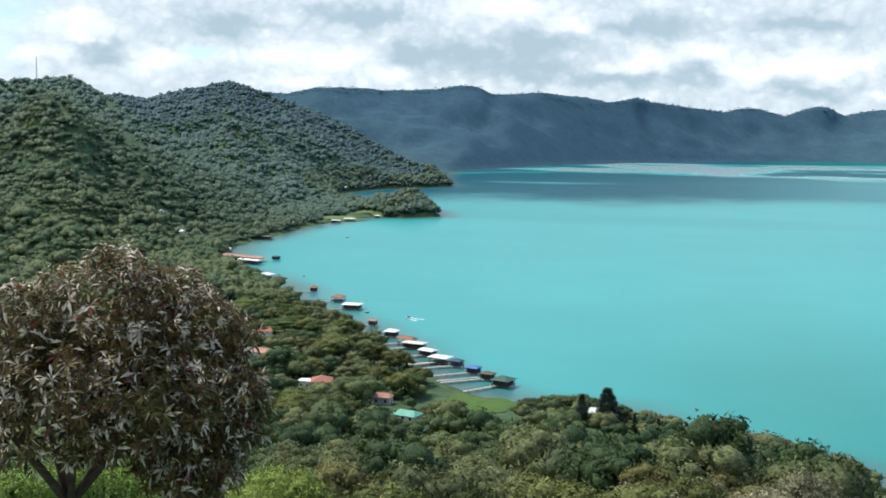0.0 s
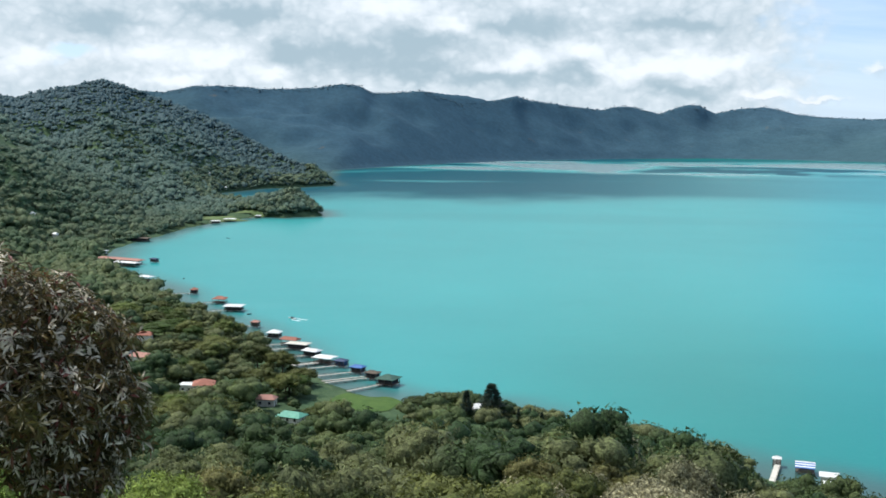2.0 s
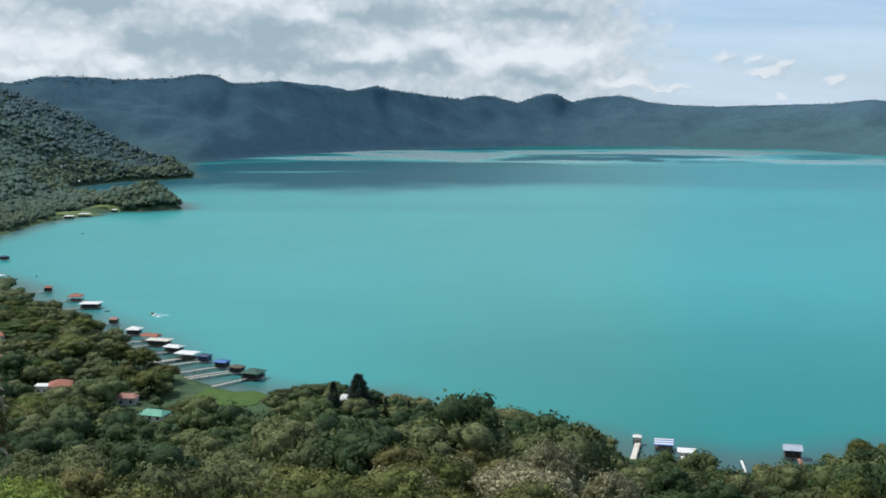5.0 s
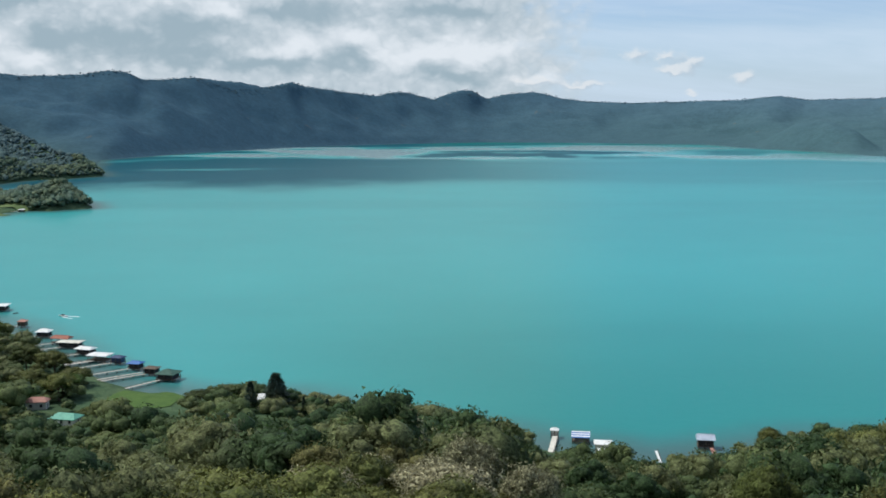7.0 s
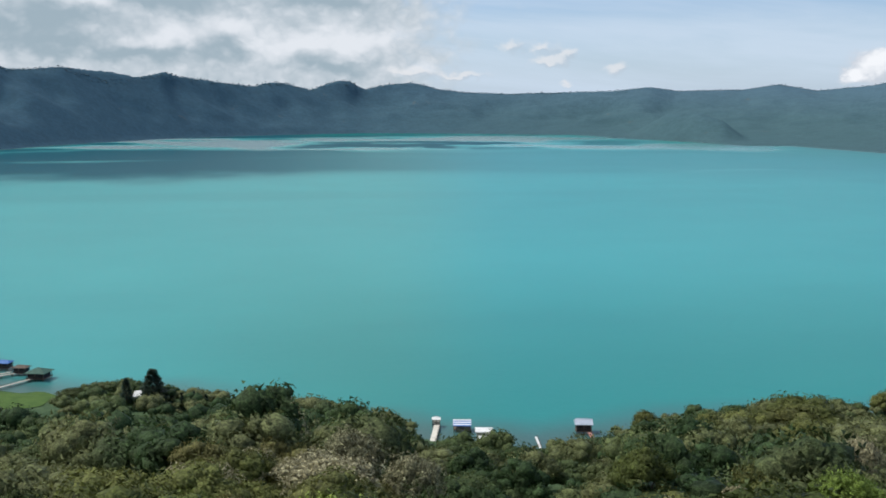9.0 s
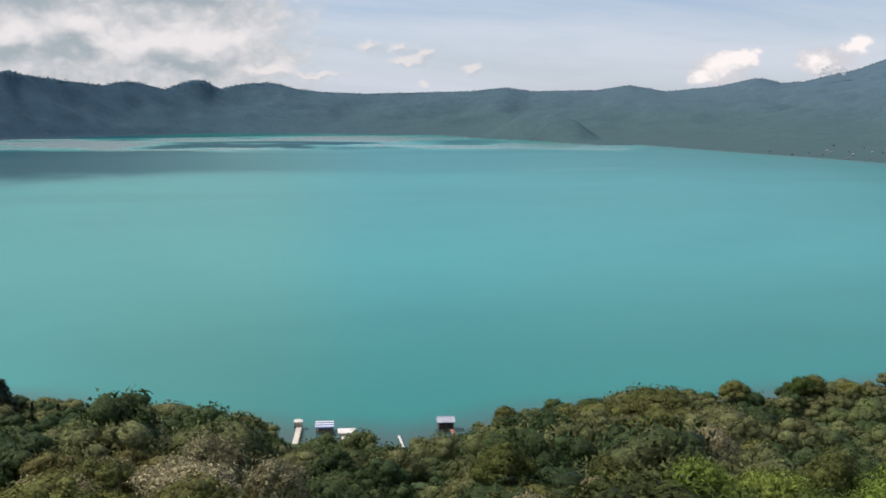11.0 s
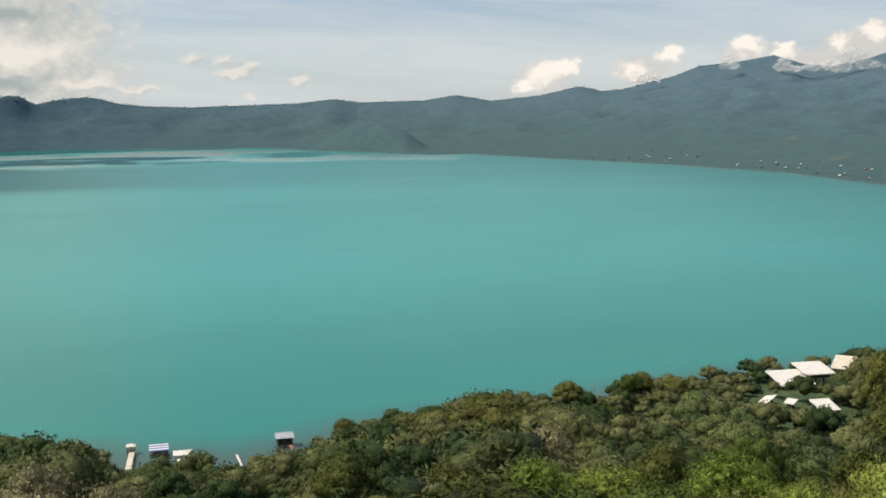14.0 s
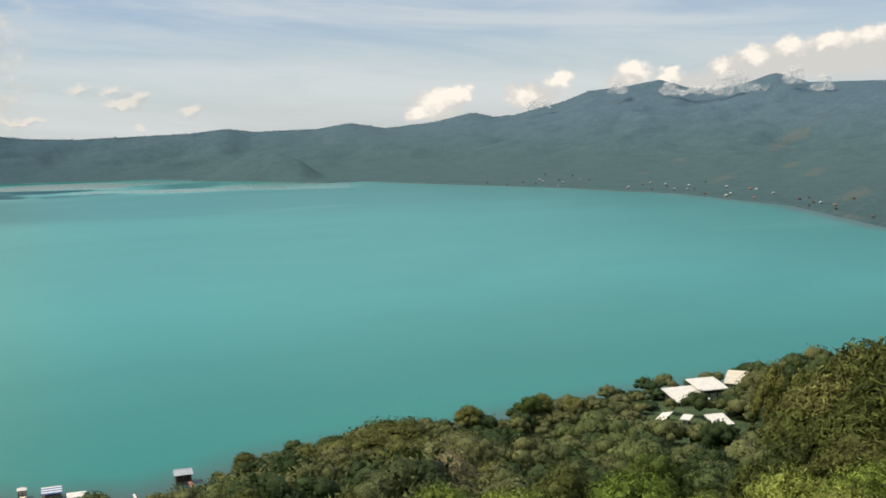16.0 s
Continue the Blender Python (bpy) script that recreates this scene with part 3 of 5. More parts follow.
# worn fields and slips on the slopes: bearing, elevation, half width, half height, slant
SCARS = [(44.3, -0.6, 1.4, 0.38, 0.5), (45.3, -2.3, 0.6, 0.2, 0.2), (44.2, -1.95, 0.5, 0.2, 0.2), (41.0, -2.55, 0.75, 0.2, 0.25), (47.1, -3.4, 1.0, 0.3, 0.35), (46.9, -4.4, 0.8, 0.2, -0.2), (37.2, -2.2, 0.4, 0.1, 0.0),
         (39.0, -1.6, 0.4, 0.12, 0.0), (-32.7, -1.0, 0.5, 0.35, -0.5), (-32.1, -1.5, 0.5, 0.3, -0.4), (-33.5, 0.55, 0.25, 0.3, 0.0)]


def worn_ground(x, y, z):
    bearing, rise = np.degrees(np.arctan2(x, y)), np.degrees(np.arctan2(z - EYE, np.hypot(x, y)))
    worn = np.zeros_like(x)
    for b, e, w, h, slant in SCARS:
        worn = np.maximum(worn, np.exp(-((bearing - b) / w) ** 2 - ((rise - e - slant * (bearing - b)) / h) ** 2))
    return worn * (np.hypot(x, y) > 900)


GZ = height(GX, GY)
ground.data.attributes.new("bare", "FLOAT", "POINT").data.foreach_set("value", worn_ground(GX, GY, GZ).astype(np.float32).ravel())

lake_rings = np.geomspace(330, 4950, 130)
LR, LB = np.meshgrid(lake_rings, np.arange(-47, 88, 0.5), indexing="ij")
LX, LY = plan(LB, LR)
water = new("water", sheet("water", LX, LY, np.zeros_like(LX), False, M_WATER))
depth = water.data.attributes.new("from_shore", "FLOAT", "POINT")
depth.data.foreach_set("value", np.maximum(0, -lake_distance(LX, LY)).astype(np.float32).ravel())
tagged(water, "milky turquoise crater lake, calm with wind lanes", "water", kind="structure")


def spot(bearing, elevation, reach=4900.0):
    """Where a line of sight from the viewpoint first meets the land or the lake."""
    r = np.geomspace(20, reach, 4000)
    gx, gy = plan(bearing, r)
    sight = EYE + r * math.tan(radians(elevation))
    under = np.where(np.maximum(height(gx, gy), 0) >= sight)[0]
    k = under[0] if len(under) else len(r) - 1
    return float(gx[k]), float(gy[k]), float(max(0, height(gx[k:k + 1], gy[k:k + 1])[0]))


# ---- woods ----
def crown(seed, clumps, leaves, leaf, wide, tall, core=0.8, cuts=0, slim=0.5, droop=0.0, ruffle=0.3, foot=0.42, loose=0.3, calm=0.0):
    """Leaves as slim triangles in clumps over a dome, about solid dark hearts. Returns points, quads and rounded normals; its foot is at z = 0."""
    rng = np.random.default_rng(seed)
    points, quads, normals, count = [], [], [], 0
    ball = bmesh.new()
    bmesh.ops.create_icosphere(ball, subdivisions=1 + cuts, radius=1.0)
    ball.verts.index_update()
    ball.verts.ensure_lookup_table()
    shell = np.array([v.co.normalized() for v in ball.verts])
    sides = np.array([[v.index for v in f.verts] for f in ball.faces])
    ball.free()
    for k in range(clumps):
        a = k * 2.39996 + rng.uniform(-0.4, 0.4)
        u = math.sqrt((k + 0.5) / clumps)
        lift = math.sqrt(max(0.0, 1 - 0.92 * u * u))
        c = np.array([math.cos(a) * u * wide * 0.8, math.sin(a) * u * wide * 0.8, tall * (foot + (0.86 - foot) * lift)]) + rng.normal(0, 0.08 * wide, 3)
        size = wide * rng.uniform(0.2, 0.46) * (1.5 / math.sqrt(clumps / 14) if clumps > 14 else 1.75)
        heart = shell * size * core * (1 + rng.uniform(-0.22, 0.22, (len(shell), 1))) * np.array([1, 1, 0.75]) + c
        flat_ = shell + np.array((0, 0, calm))
        points.append(heart), quads.append(sides + count), normals.append(flat_ / np.maximum(1e-3, np.linalg.norm(flat_, axis=1))[:, None])
        count += len(heart)
        out = rng.normal(0, 1, (leaves, 3))
        out[:, 2] = np.abs(out[:, 2]) * 1.1 - 0.35
        out /= np.linalg.norm(out, axis=1)[:, None]
        spot = c + out * size * (1.02 + loose * rng.uniform(-0.9, 0.5, (leaves, 1))) * np.array([1, 1, 0.8])
        along = np.cross(out, rng.normal(0, 1, (leaves, 3))) + out * rng.uniform(-0.2, 0.4 + loose, (leaves, 1))
        along[:, 2] -= droop
        along /= np.linalg.norm(along, axis=1)[:, None]
        across = np.cross(along, out + rng.normal(0, 0.4, (leaves, 3)))
        across /= np.linalg.norm(across, axis=1)[:, None]
        s = leaf * rng.uniform(0.6, 1.4, (leaves, 1))
        p = np.stack([spot - along * s * 0.6 + across * s * slim, spot + along * s, spot - along * s * 0.6 - across * s * slim], 1).reshape(-1, 3)
        away = spot - np.array([0, 0, tall * 0.42])
        away = 0.65 * out + 0.5 * away / np.linalg.norm(away, axis=1)[:, None] + rng.normal(0, ruffle, (leaves, 3)) + np.array((0, 0, calm))
        normals.append(np.repeat(away / np.linalg.norm(away, axis=1)[:, None], 3, 0))
        points.append(p), quads.append(np.arange(3 * leaves).reshape(-1, 3) + count)
        count += 3 * leaves
    return np.concatenate(points), np.concatenate(quads), np.concatenate(normals)


def spread(inner, outer, first, last, gap, seed):
    """Spots for trees on land, on a jittered grid in bearing and distance."""
    rng = np.random.default_rng(seed)
    rings_, r = [], inner
    while r < outer:
        step_ = math.degrees(gap / r)
        b = np.arange(first, last, step_)
        rings_.append(np.stack([b + rng.uniform(-0.45, 0.45, len(b)) * step_, r + rng.uniform(-0.45, 0.45, len(b)) * gap], 1))
        r += gap
    spots = np.concatenate(rings_)
    x, y = plan(spots[:, 0], spots[:, 1])
    return x, y, height(x, y), lake_distance(x, y)


def grove(name, spots, templates, seed, low, high, mat, label, sink=0.3, shore=None):
    """Many trees joined into one mesh of kind stuff."""
    rng = np.random.default_rng(seed)
    x, y, z = spots
    pick, turn = rng.integers(0, len(templates), len(x)), rng.uniform(0, 6.283, len(x))
    big = rng.uniform(low, high, len(x)) * np.where(rng.uniform(0, 1, len(x)) > 0.9, 1.25, 1.0)
    squat = rng.uniform(0.62, 1.3, len(x))
    if shore is not None:
        big = big * shore
    points, quads, normals, tint, count = [], [], [], [], 0
    hue = rng.uniform(0, 1, len(x))
    for k, (p, q, m) in enumerate(templates):
        own = np.where(pick == k)[0]
        c, s = np.cos(turn[own])[:, None], np.sin(turn[own])[:, None]
        px = (p[:, 0] * c - p[:, 1] * s) * big[own, None] + x[own, None]
        py = (p[:, 0] * s + p[:, 1] * c) * big[own, None] + y[own, None]
        pz = p[:, 2] * (big * squat)[own, None] + z[own, None] - sink * big[own, None]
        points.append(np.stack([px, py, pz], -1).reshape(-1, 3))
        normals.append(np.stack([m[:, 0] * c - m[:, 1] * s, m[:, 0] * s + m[:, 1] * c, np.broadcast_to(m[:, 2], (len(own), len(m)))], -1).reshape(-1, 3))
        tint.append(np.repeat(hue[own], len(p)))
        quads.append((q[None] + (np.arange(len(own)) * len(p))[:, None, None]).reshape(-1, 3) + count)
        count += len(own) * len(p)
    ob = new(name, mesh_of(name, np.concatenate(points), np.concatenate(quads), mat, False, np.concatenate(normals), np.concatenate(tint)))
    return tagged(ob, label, "trees", kind="stuff")


# open ground among the trees, cut to show buildings from the camera: bearing, distance, radius
CLEARINGS = [(-14.9, 478, 24), (-13.6, 482, 14), (-16.6, 500, 12), (39.1, 497, 13), (38.1, 449, 8), (39.3, 449, 8), (40.9, 444, 10), (8.7, 382, 15), (6.3, 385, 10), (13.9, 390, 9), (-26.1, 628, 15), (-26.2, 575, 15), (-23.5, 503, 14), (-18.9, 442, 13), (-15.1, 436, 12), (-20.2, 474, 7), (40.4, 507, 13), (42.1, 530, 11),
             (38.1, 457, 12), (40.9, 454, 13), (39.3, 457, 10), (44.1, 440, 9), (5.8, 396, 9), (7.2, 408, 7), (8.4, 395, 13), (13.9, 400, 10), (-22.5, 1405, 30), (-21.2, 1462, 22)]


def is_open(x, y, more=0.0):
    free = np.zeros(x.shape, bool)
    for b, far, wide in CLEARINGS:
        cx, cy = plan(b, far)
        # the clearing runs a little towards the viewpoint, where it is looked into
        ux, uy = -cx / far, -cy / far
        along = np.clip((x - cx) * ux + (y - cy) * uy, 0, wide * 0.6 + 2 * more)
        free |= np.hypot(x - cx - along * ux, y - cy - along * uy) < wide + more
    return free


def in_sight(x, y, z):
    """Not hidden behind a nearer ridge."""
    rise = np.maximum.accumulate((GZ - EYE) / RR, 0)
    row = np.clip(np.searchsorted(rings, np.hypot(x, y)) - 1, 0, len(rings) - 1)
    col = np.clip(np.round((np.degrees(np.arctan2(x, y)) + 48) / 0.25).astype(int), 0, 423)
    return (z + 14 - EYE) / np.hypot(x, y) > rise[row, col]


MIDDLE = [crown(40 + k, 17, 50, 0.37, 4.6, tall, 0.76, ruffle=0.2, foot=foot, loose=0.3) for k, (tall, foot) in enumerate([(7.8, 0.42), (6.6, 0.6), (9.4, 0.36), (7.2, 0.5), (5.8, 0.62), (8.4, 0.45)])]
FAR = [crown(60 + k, 9, 26, 0.47, 4.7, tall, 0.8, ruffle=0.16, foot=foot, loose=0.26) for k, (tall, foot) in enumerate([(7.6, 0.42), (6.4, 0.6), (8.8, 0.36), (7.0, 0.55), (6.0, 0.62), (8.2, 0.45)])]
BEYOND = [crown(70 + k, 4, 12, 0.8, 4.9, 7.0, 0.8, ruffle=0.08, loose=0.3, calm=0.5) for k in range(6)]
DISTANT = [crown(80 + k, 3, 5, 1.4, 5.2, 6.4, 0.9, ruffle=0.05, loose=0.2, calm=0.8) for k in range(6)]

x, y, z, d = spread(140, 330, -44, 54, 9.4, 1)
ok = (d > 4) & ~is_open(x, y)
grove("forest", (x[ok], y[ok], z[ok]), MIDDLE, 2, 0.6, 1.45, M_FOREST, "dense green broadleaf trees on the slope above the lake")
x, y, z, d = spread(330, 760, -44, 58, 8.4, 3)
ok = (d > np.where(x < -110, 9, 4)) & ~is_open(x, y)
grove("shore_forest", (x[ok], y[ok], z[ok]), FAR, 4, 0.6, 1.45, M_FOREST, "rounded dark green trees along the lake shore", 0.3, np.interp(np.degrees(np.arctan2(x[ok], y[ok])), [-30, -21, -20, -13, -11, -5, -3, 3, 6, 14, 18, 38, 44], [0.78, 0.78, 0.6, 0.6, 0.7, 0.74, 0.95, 0.8, 0.42, 0.42, 0.66, 0.72, 1.0]) ** (d[ok] < np.where(np.abs(np.degrees(np.arctan2(x[ok], y[ok])) - 9.5) < 6.5, 110, 60)))
x, y, z, d = (np.concatenate(v) for v in zip(spread(760, 1450, -42, -14, 8.3, 5), spread(1450, 2560, -42, -14, 9.6, 15)))
ok = (d > 5) & ((np.hypot(x, y) < 2350) | (x < -0.36 * y)) & ~is_open(x, y)
ok &= in_sight(x, y, z) & (worn_ground(x, y, z) < 0.45)
far = np.hypot(x, y) > 1450
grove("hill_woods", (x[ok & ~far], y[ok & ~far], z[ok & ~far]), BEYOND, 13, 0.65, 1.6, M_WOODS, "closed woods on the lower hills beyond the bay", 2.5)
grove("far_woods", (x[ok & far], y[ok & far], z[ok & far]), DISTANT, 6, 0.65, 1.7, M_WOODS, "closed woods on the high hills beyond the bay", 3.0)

x, y, z, d = spread(1400, 2300, -24, -16, 6.0, 17)
ok = (d > 1.5) & (d < 45) & ~is_open(x, y) & (np.hypot(x, y) > np.where(x < -0.4 * y, 1600, 1400))
grove("headland_trees", (x[ok], y[ok], z[ok]), BEYOND, 18, 0.75, 1.35, M_HEADLAND, "rounded trees crowding the headlands of the bay", 0.9)

x, y, z, d = spread(395, 510, -13.2, 44, 5.4, 11)
ok = (d > 2) & (d < 34) & ~is_open(x, y)
low = np.interp(np.degrees(np.arctan2(x, y)), [-13, -11, -5, -3, 3, 6, 14, 18, 38, 44], [0.95, 0.85, 0.85, 1.0, 0.85, 0.52, 0.52, 0.72, 0.76, 1.0])
grove("waterside_trees", (x[ok], y[ok], z[ok]), FAR, 12, 0.5, 0.8, M_FOREST, "low dark green trees at the water's edge", 0.3, low[ok])

# trees that roughen the far crests
rng = np.random.default_rng(90)
bx, rx = [], []
for name, first, last, gap in (("rim", -27, 2, 0.05), ("rim_east", 2, 16, 0.05), ("volcano", 16, 36, 0.05)):
    rows = np.array(RANGES[name], float)
    b = np.arange(first, last, gap) + rng.uniform(-0.06, 0.06, int(math.ceil((last - first) / gap - 1e-9)))
    bx.append(b), rx.append(np.interp(b, rows[:, 0], rows[:, 2]) + rng.uniform(-25, 10, len(b)))
x, y = plan(np.concatenate(bx), np.concatenate(rx))
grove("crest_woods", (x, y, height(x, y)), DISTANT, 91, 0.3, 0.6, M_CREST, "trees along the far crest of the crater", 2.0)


# ---- single trees ----
def part(name, bm, mat, parent, label=""):
    """Links a bmesh as one mesh object under a thing or under a part."""
    mesh = bpy.data.meshes.new(name)
    bm.to_mesh(mesh)
    bm.free()
    mesh.materials.append(mat)
    ob = new(name, mesh)
    ob.parent = parent
    return tagged(ob, label)


def limb(bm, a, b, ra, rb, segments=6):
    axis = Vector(b) - Vector(a)
    turn = axis.to_track_quat("Z", "Y").to_matrix().to_4x4()
    bmesh.ops.create_cone(bm, cap_ends=True, segments=segments, radius1=ra, radius2=rb, depth=axis.length, matrix=Matrix.Translation((Vector(a) + Vector(b)) / 2) @ turn)


def trunk_mesh(seed, mat):
    """A tapered trunk that forks into limbs, for a tree one unit high and wide."""
    rng = random.Random(seed)
    bm = bmesh.new()
    fork = Vector((rng.uniform(-0.04, 0.04), rng.uniform(-0.04, 0.04), 0.42))
    limb(bm, (0, 0, -0.12), fork, 0.032, 0.022)
    for k in range(5):
        a = k * 1.257 + rng.uniform(-0.3, 0.3)
        reach = rng.uniform(0.2, 0.34)
        limb(bm, fork - Vector((0, 0, 0.01)), fork + Vector((math.cos(a) * reach, math.sin(a) * reach, rng.uniform(0.18, 0.36))), 0.017, 0.006)
    mesh = bpy.data.meshes.new("trunk")
    bm.to_mesh(mesh)
    bm.free()
    mesh.materials.append(mat)
    return mesh


TRUNKS = [trunk_mesh(k, M_BARK) for k in range(3)] + [trunk_mesh(9, M_PALE_BARK)]
KINDS = {
    # clumps, leaves in each, leaf length, slimness, droop, size of the solid hearts
    "green": (30, 84, 0.028, 0.45, 0.2, 0.72), "olive": (30, 84, 0.028, 0.42, 0.3, 0.7), "grey": (56, 60, 0.030, 0.3, 0.5, 0.34), "lime": (40, 110, 0.030, 0.2, 0.7, 0.4), "tufted": (36, 120, 0.055, 0.2, 0.5, 0.32), "dark": (30, 84, 0.028, 0.45, 0.1, 0.74)}
LABELS = {
    "green": "leafy green broadleaf tree on the slope below the viewpoint", "olive": "olive green tree with a dense rounded crown",
    "grey": "grey-green tree with pale drooping leaf tufts and bare twigs", "lime": "bright yellow-green tree with long narrow leaves",
    "tufted": "dark olive tree with tufts of drooping narrow leaves", "dark": "dark green tree with a thick shaded crown"}
def crown_mesh(made, mat):
    points, quads, normals = made
    return mesh_of("crown", points, quads, mat, False, normals)


CROWNS = {name: [crown_mesh(crown(100 + 7 * k + 31 * j, c, l, s, 0.5, 1.0, core, 0, slim, droop, 0.24, (0.5, 0.36, 0.58, 0.44)[k], 0.32), LEAVES[name]) for k in range(4)]
          for j, (name, (c, l, s, slim, droop, core)) in enumerate(KINDS.items())}
tree_rng = np.random.default_rng(8)


def tree_at(kind, x, y, z, wide, tall):
    tree = new("tree")
    tree.matrix_basis = pose(x, y, z - 0.15, 0, 0, tree_rng.uniform(0, 360))
    trunk = new("trunk", TRUNKS[3] if kind == "grey" else TRUNKS[int(tree_rng.integers(0, 3))])
    trunk.parent, trunk.scale = tree, (0.8 * wide, 0.8 * wide, tall)
    deep = min(tall, wide * (2.4 if tall > 12 and wide < 7 else 1.3 if tall > 12 else 1.0))
    leaves = new("crown", CROWNS[kind][int(tree_rng.integers(0, 4))])
    leaves.parent, leaves.location, leaves.scale = tree, (0, 0, tall - deep), (wide, wide, deep)
    if tall > 11 and wide < 7:
        skirt = new("crown", CROWNS[kind][int(tree_rng.integers(0, 4))])
        skirt.parent, skirt.location, skirt.scale = tree, (0, 0, -0.18 * tall), (1.2 * wide, 1.2 * wide, 0.8 * tall)
    return tagged(tree, LABELS[kind], "tree", "trees on the near slope")


def tree_to(kind, bearing, distance, top, wide):
    """A tree that reaches up to an elevation, in degrees, as seen from the viewpoint."""
    x, y = plan(bearing, distance)
    z = float(height(np.array([x]), np.array([y]))[0])
    return tree_at(kind, x, y, z, wide, max(3.0, EYE + distance * math.tan(radians(top)) - z))


STANDING = [
    ("grey", -2.9, 165, -14.8, 12), ("grey", 1.4, 138, -16.5, 9), ("grey", -0.6, 120, -17.6, 7), ("grey", 4.6, 128, -17.8, 8), ("olive", -8.2, 185, -16.0, 8), ("olive", -5.6, 150, -17.0, 8),
    ("lime", -11.2, 118, -18.2, 8), ("lime", -25.4, 62, -17.3, 6), ("lime", -29.5, 55, -17.8, 5), ("lime", -33.5, 48, -16.6, 6), ("lime", -36.8, 46, -16.4, 6), ("lime", -27.4, 58, -18.2, 5), ("green", -19.5, 105, -18.2, 9), ("olive", -22.5, 130, -17.2, 10),
    ("lime", 26.6, 74, -17.5, 6), ("lime", 30.4, 76, -17.7, 6.5), ("lime", 36.6, 68, -17.0, 7), ("lime", 40.2, 60, -18.0, 5), ("tufted", 48.4, 58, -10.2, 5.5), ("tufted", 46.3, 56, -12.0, 5.2), ("tufted", 44.9, 54, -13.6, 3.6), ("tufted", 47.4, 50, -13.4, 4.6), ("tufted", 49.8, 52, -11.6, 6), ("dark", 45.6, 50, -15.2, 5), ("lime", 47.0, 42, -17.0, 4), ("lime", 44.5, 46, -16.4, 4.5),
    ("lime", 48.4, 44, -15.8, 4.5), ("tufted", 43.2, 52, -16.2, 4), ("dark", 48.0, 47, -14.6, 5),
    ("green", 43.4, 120, -11.6, 4.5), ("green", 45.0, 125, -11.7, 5),
    ("dark", 22.5, 150, -17.4, 9), ("grey", 27.0, 160, -16.0, 8), ("olive", 25.0, 155, -16.9, 8), ("lime", 44.0, 52, -16.8, 4.5), ("olive", 16.5, 150, -17.4, 9), ("olive", 33.0, 130, -16.9, 9), ("green", 37.5, 150, -16.0, 10)]
for row in STANDING:
    tree_to(*row)
taken = np.array([plan(b, r) + (w,) for _, b, r, _, w in STANDING])
x, y, z, d = spread(58, 141, -43, 54, 8.2, 7)
patch = fbm(x, y, 34, 2, 50)
for k in range(len(x)):
    if np.any(np.hypot(taken[:, 0] - x[k], taken[:, 1] - y[k]) < 0.5 * taken[:, 2] + 1.2):
        continue
    luck = patch[k] + tree_rng.normal(0, 0.13)
    side = math.degrees(math.atan2(x[k], y[k]))
    if -6 < side < 22 and tree_rng.random() < 0.5:
        luck = tree_rng.uniform(0.13, 0.3)
    kind = "olive" if luck > 0.2 else "grey" if luck > 0.12 else "green" if luck > -0.1 else "dark" if luck > -0.25 else "lime"
    far = math.hypot(x[k], y[k])
    limit = EYE - far * (math.tan(radians(17.4)) if far < 105 else 0.27) - z[k]
    tree_at(kind, x[k], y[k], z[k], tree_rng.uniform(6.5, 11.5), min(tree_rng.uniform(4.5, 10.5), max(3.0, limit - 3.5 * tree_rng.random() ** 1.5)))


def conifer_mesh(seed):
    """Whorls of drooping, needle-laden boughs round a straight stem, one unit high."""
    rng = np.random.default_rng(seed)
    rows, count = [], 1500
    h = rng.uniform(0.06, 1.0, count) ** 0.9
    a = rng.uniform(0, 6.283, count)
    lobes = 1 + 0.25 * np.sin(a * 5 + h * 40)
    r = (0.03 + 0.2 * (1 - h) ** 0.75) * np.sqrt(rng.uniform(0.25, 1, count)) * lobes
    c = np.stack([np.cos(a) * r, np.sin(a) * r, h - 0.25 * r], 1)
    out = np.stack([np.cos(a), np.sin(a), rng.uniform(-0.2, 0.5, count)], 1)
    side = np.stack([-np.sin(a), np.cos(a), rng.normal(0, 0.3, count)], 1)
    s = rng.uniform(0.018, 0.04, (count, 1))
    p = np.stack([c - out * s, c + side * s * 0.6, c + out * s, c - side * s * 0.6], 1).reshape(-1, 3)
    return mesh_of("crown", p, np.arange(4 * count).reshape(-1, 4), LEAVES["conifer"], False)


CONIFERS = [conifer_mesh(3), conifer_mesh(4)]


def conifer_to(bearing, distance, top, wide):
    x, y = plan(bearing, distance)
    z = float(height(np.array([x]), np.array([y]))[0])
    tall = EYE + distance * math.tan(radians(top)) - z
    tree = new("conifer")
    tree.matrix_basis = pose(x, y, z - 0.1, 0, 0, 50 * bearing) @ Matrix.Diagonal((wide * 2.2, wide * 2.2, tall, 1))
    bm = bmesh.new()
    limb(bm, (0, 0, -0.03), (0, 0, 0.97), 0.02, 0.002)
    part("trunk", bm, M_BARK, tree)
    new("crown", CONIFERS[int(abs(bearing) * 10) % 2]).parent = tree
    tagged(tree, "dark blue-green conifer rising over the shore trees", "conifer", "conifers by the shore")


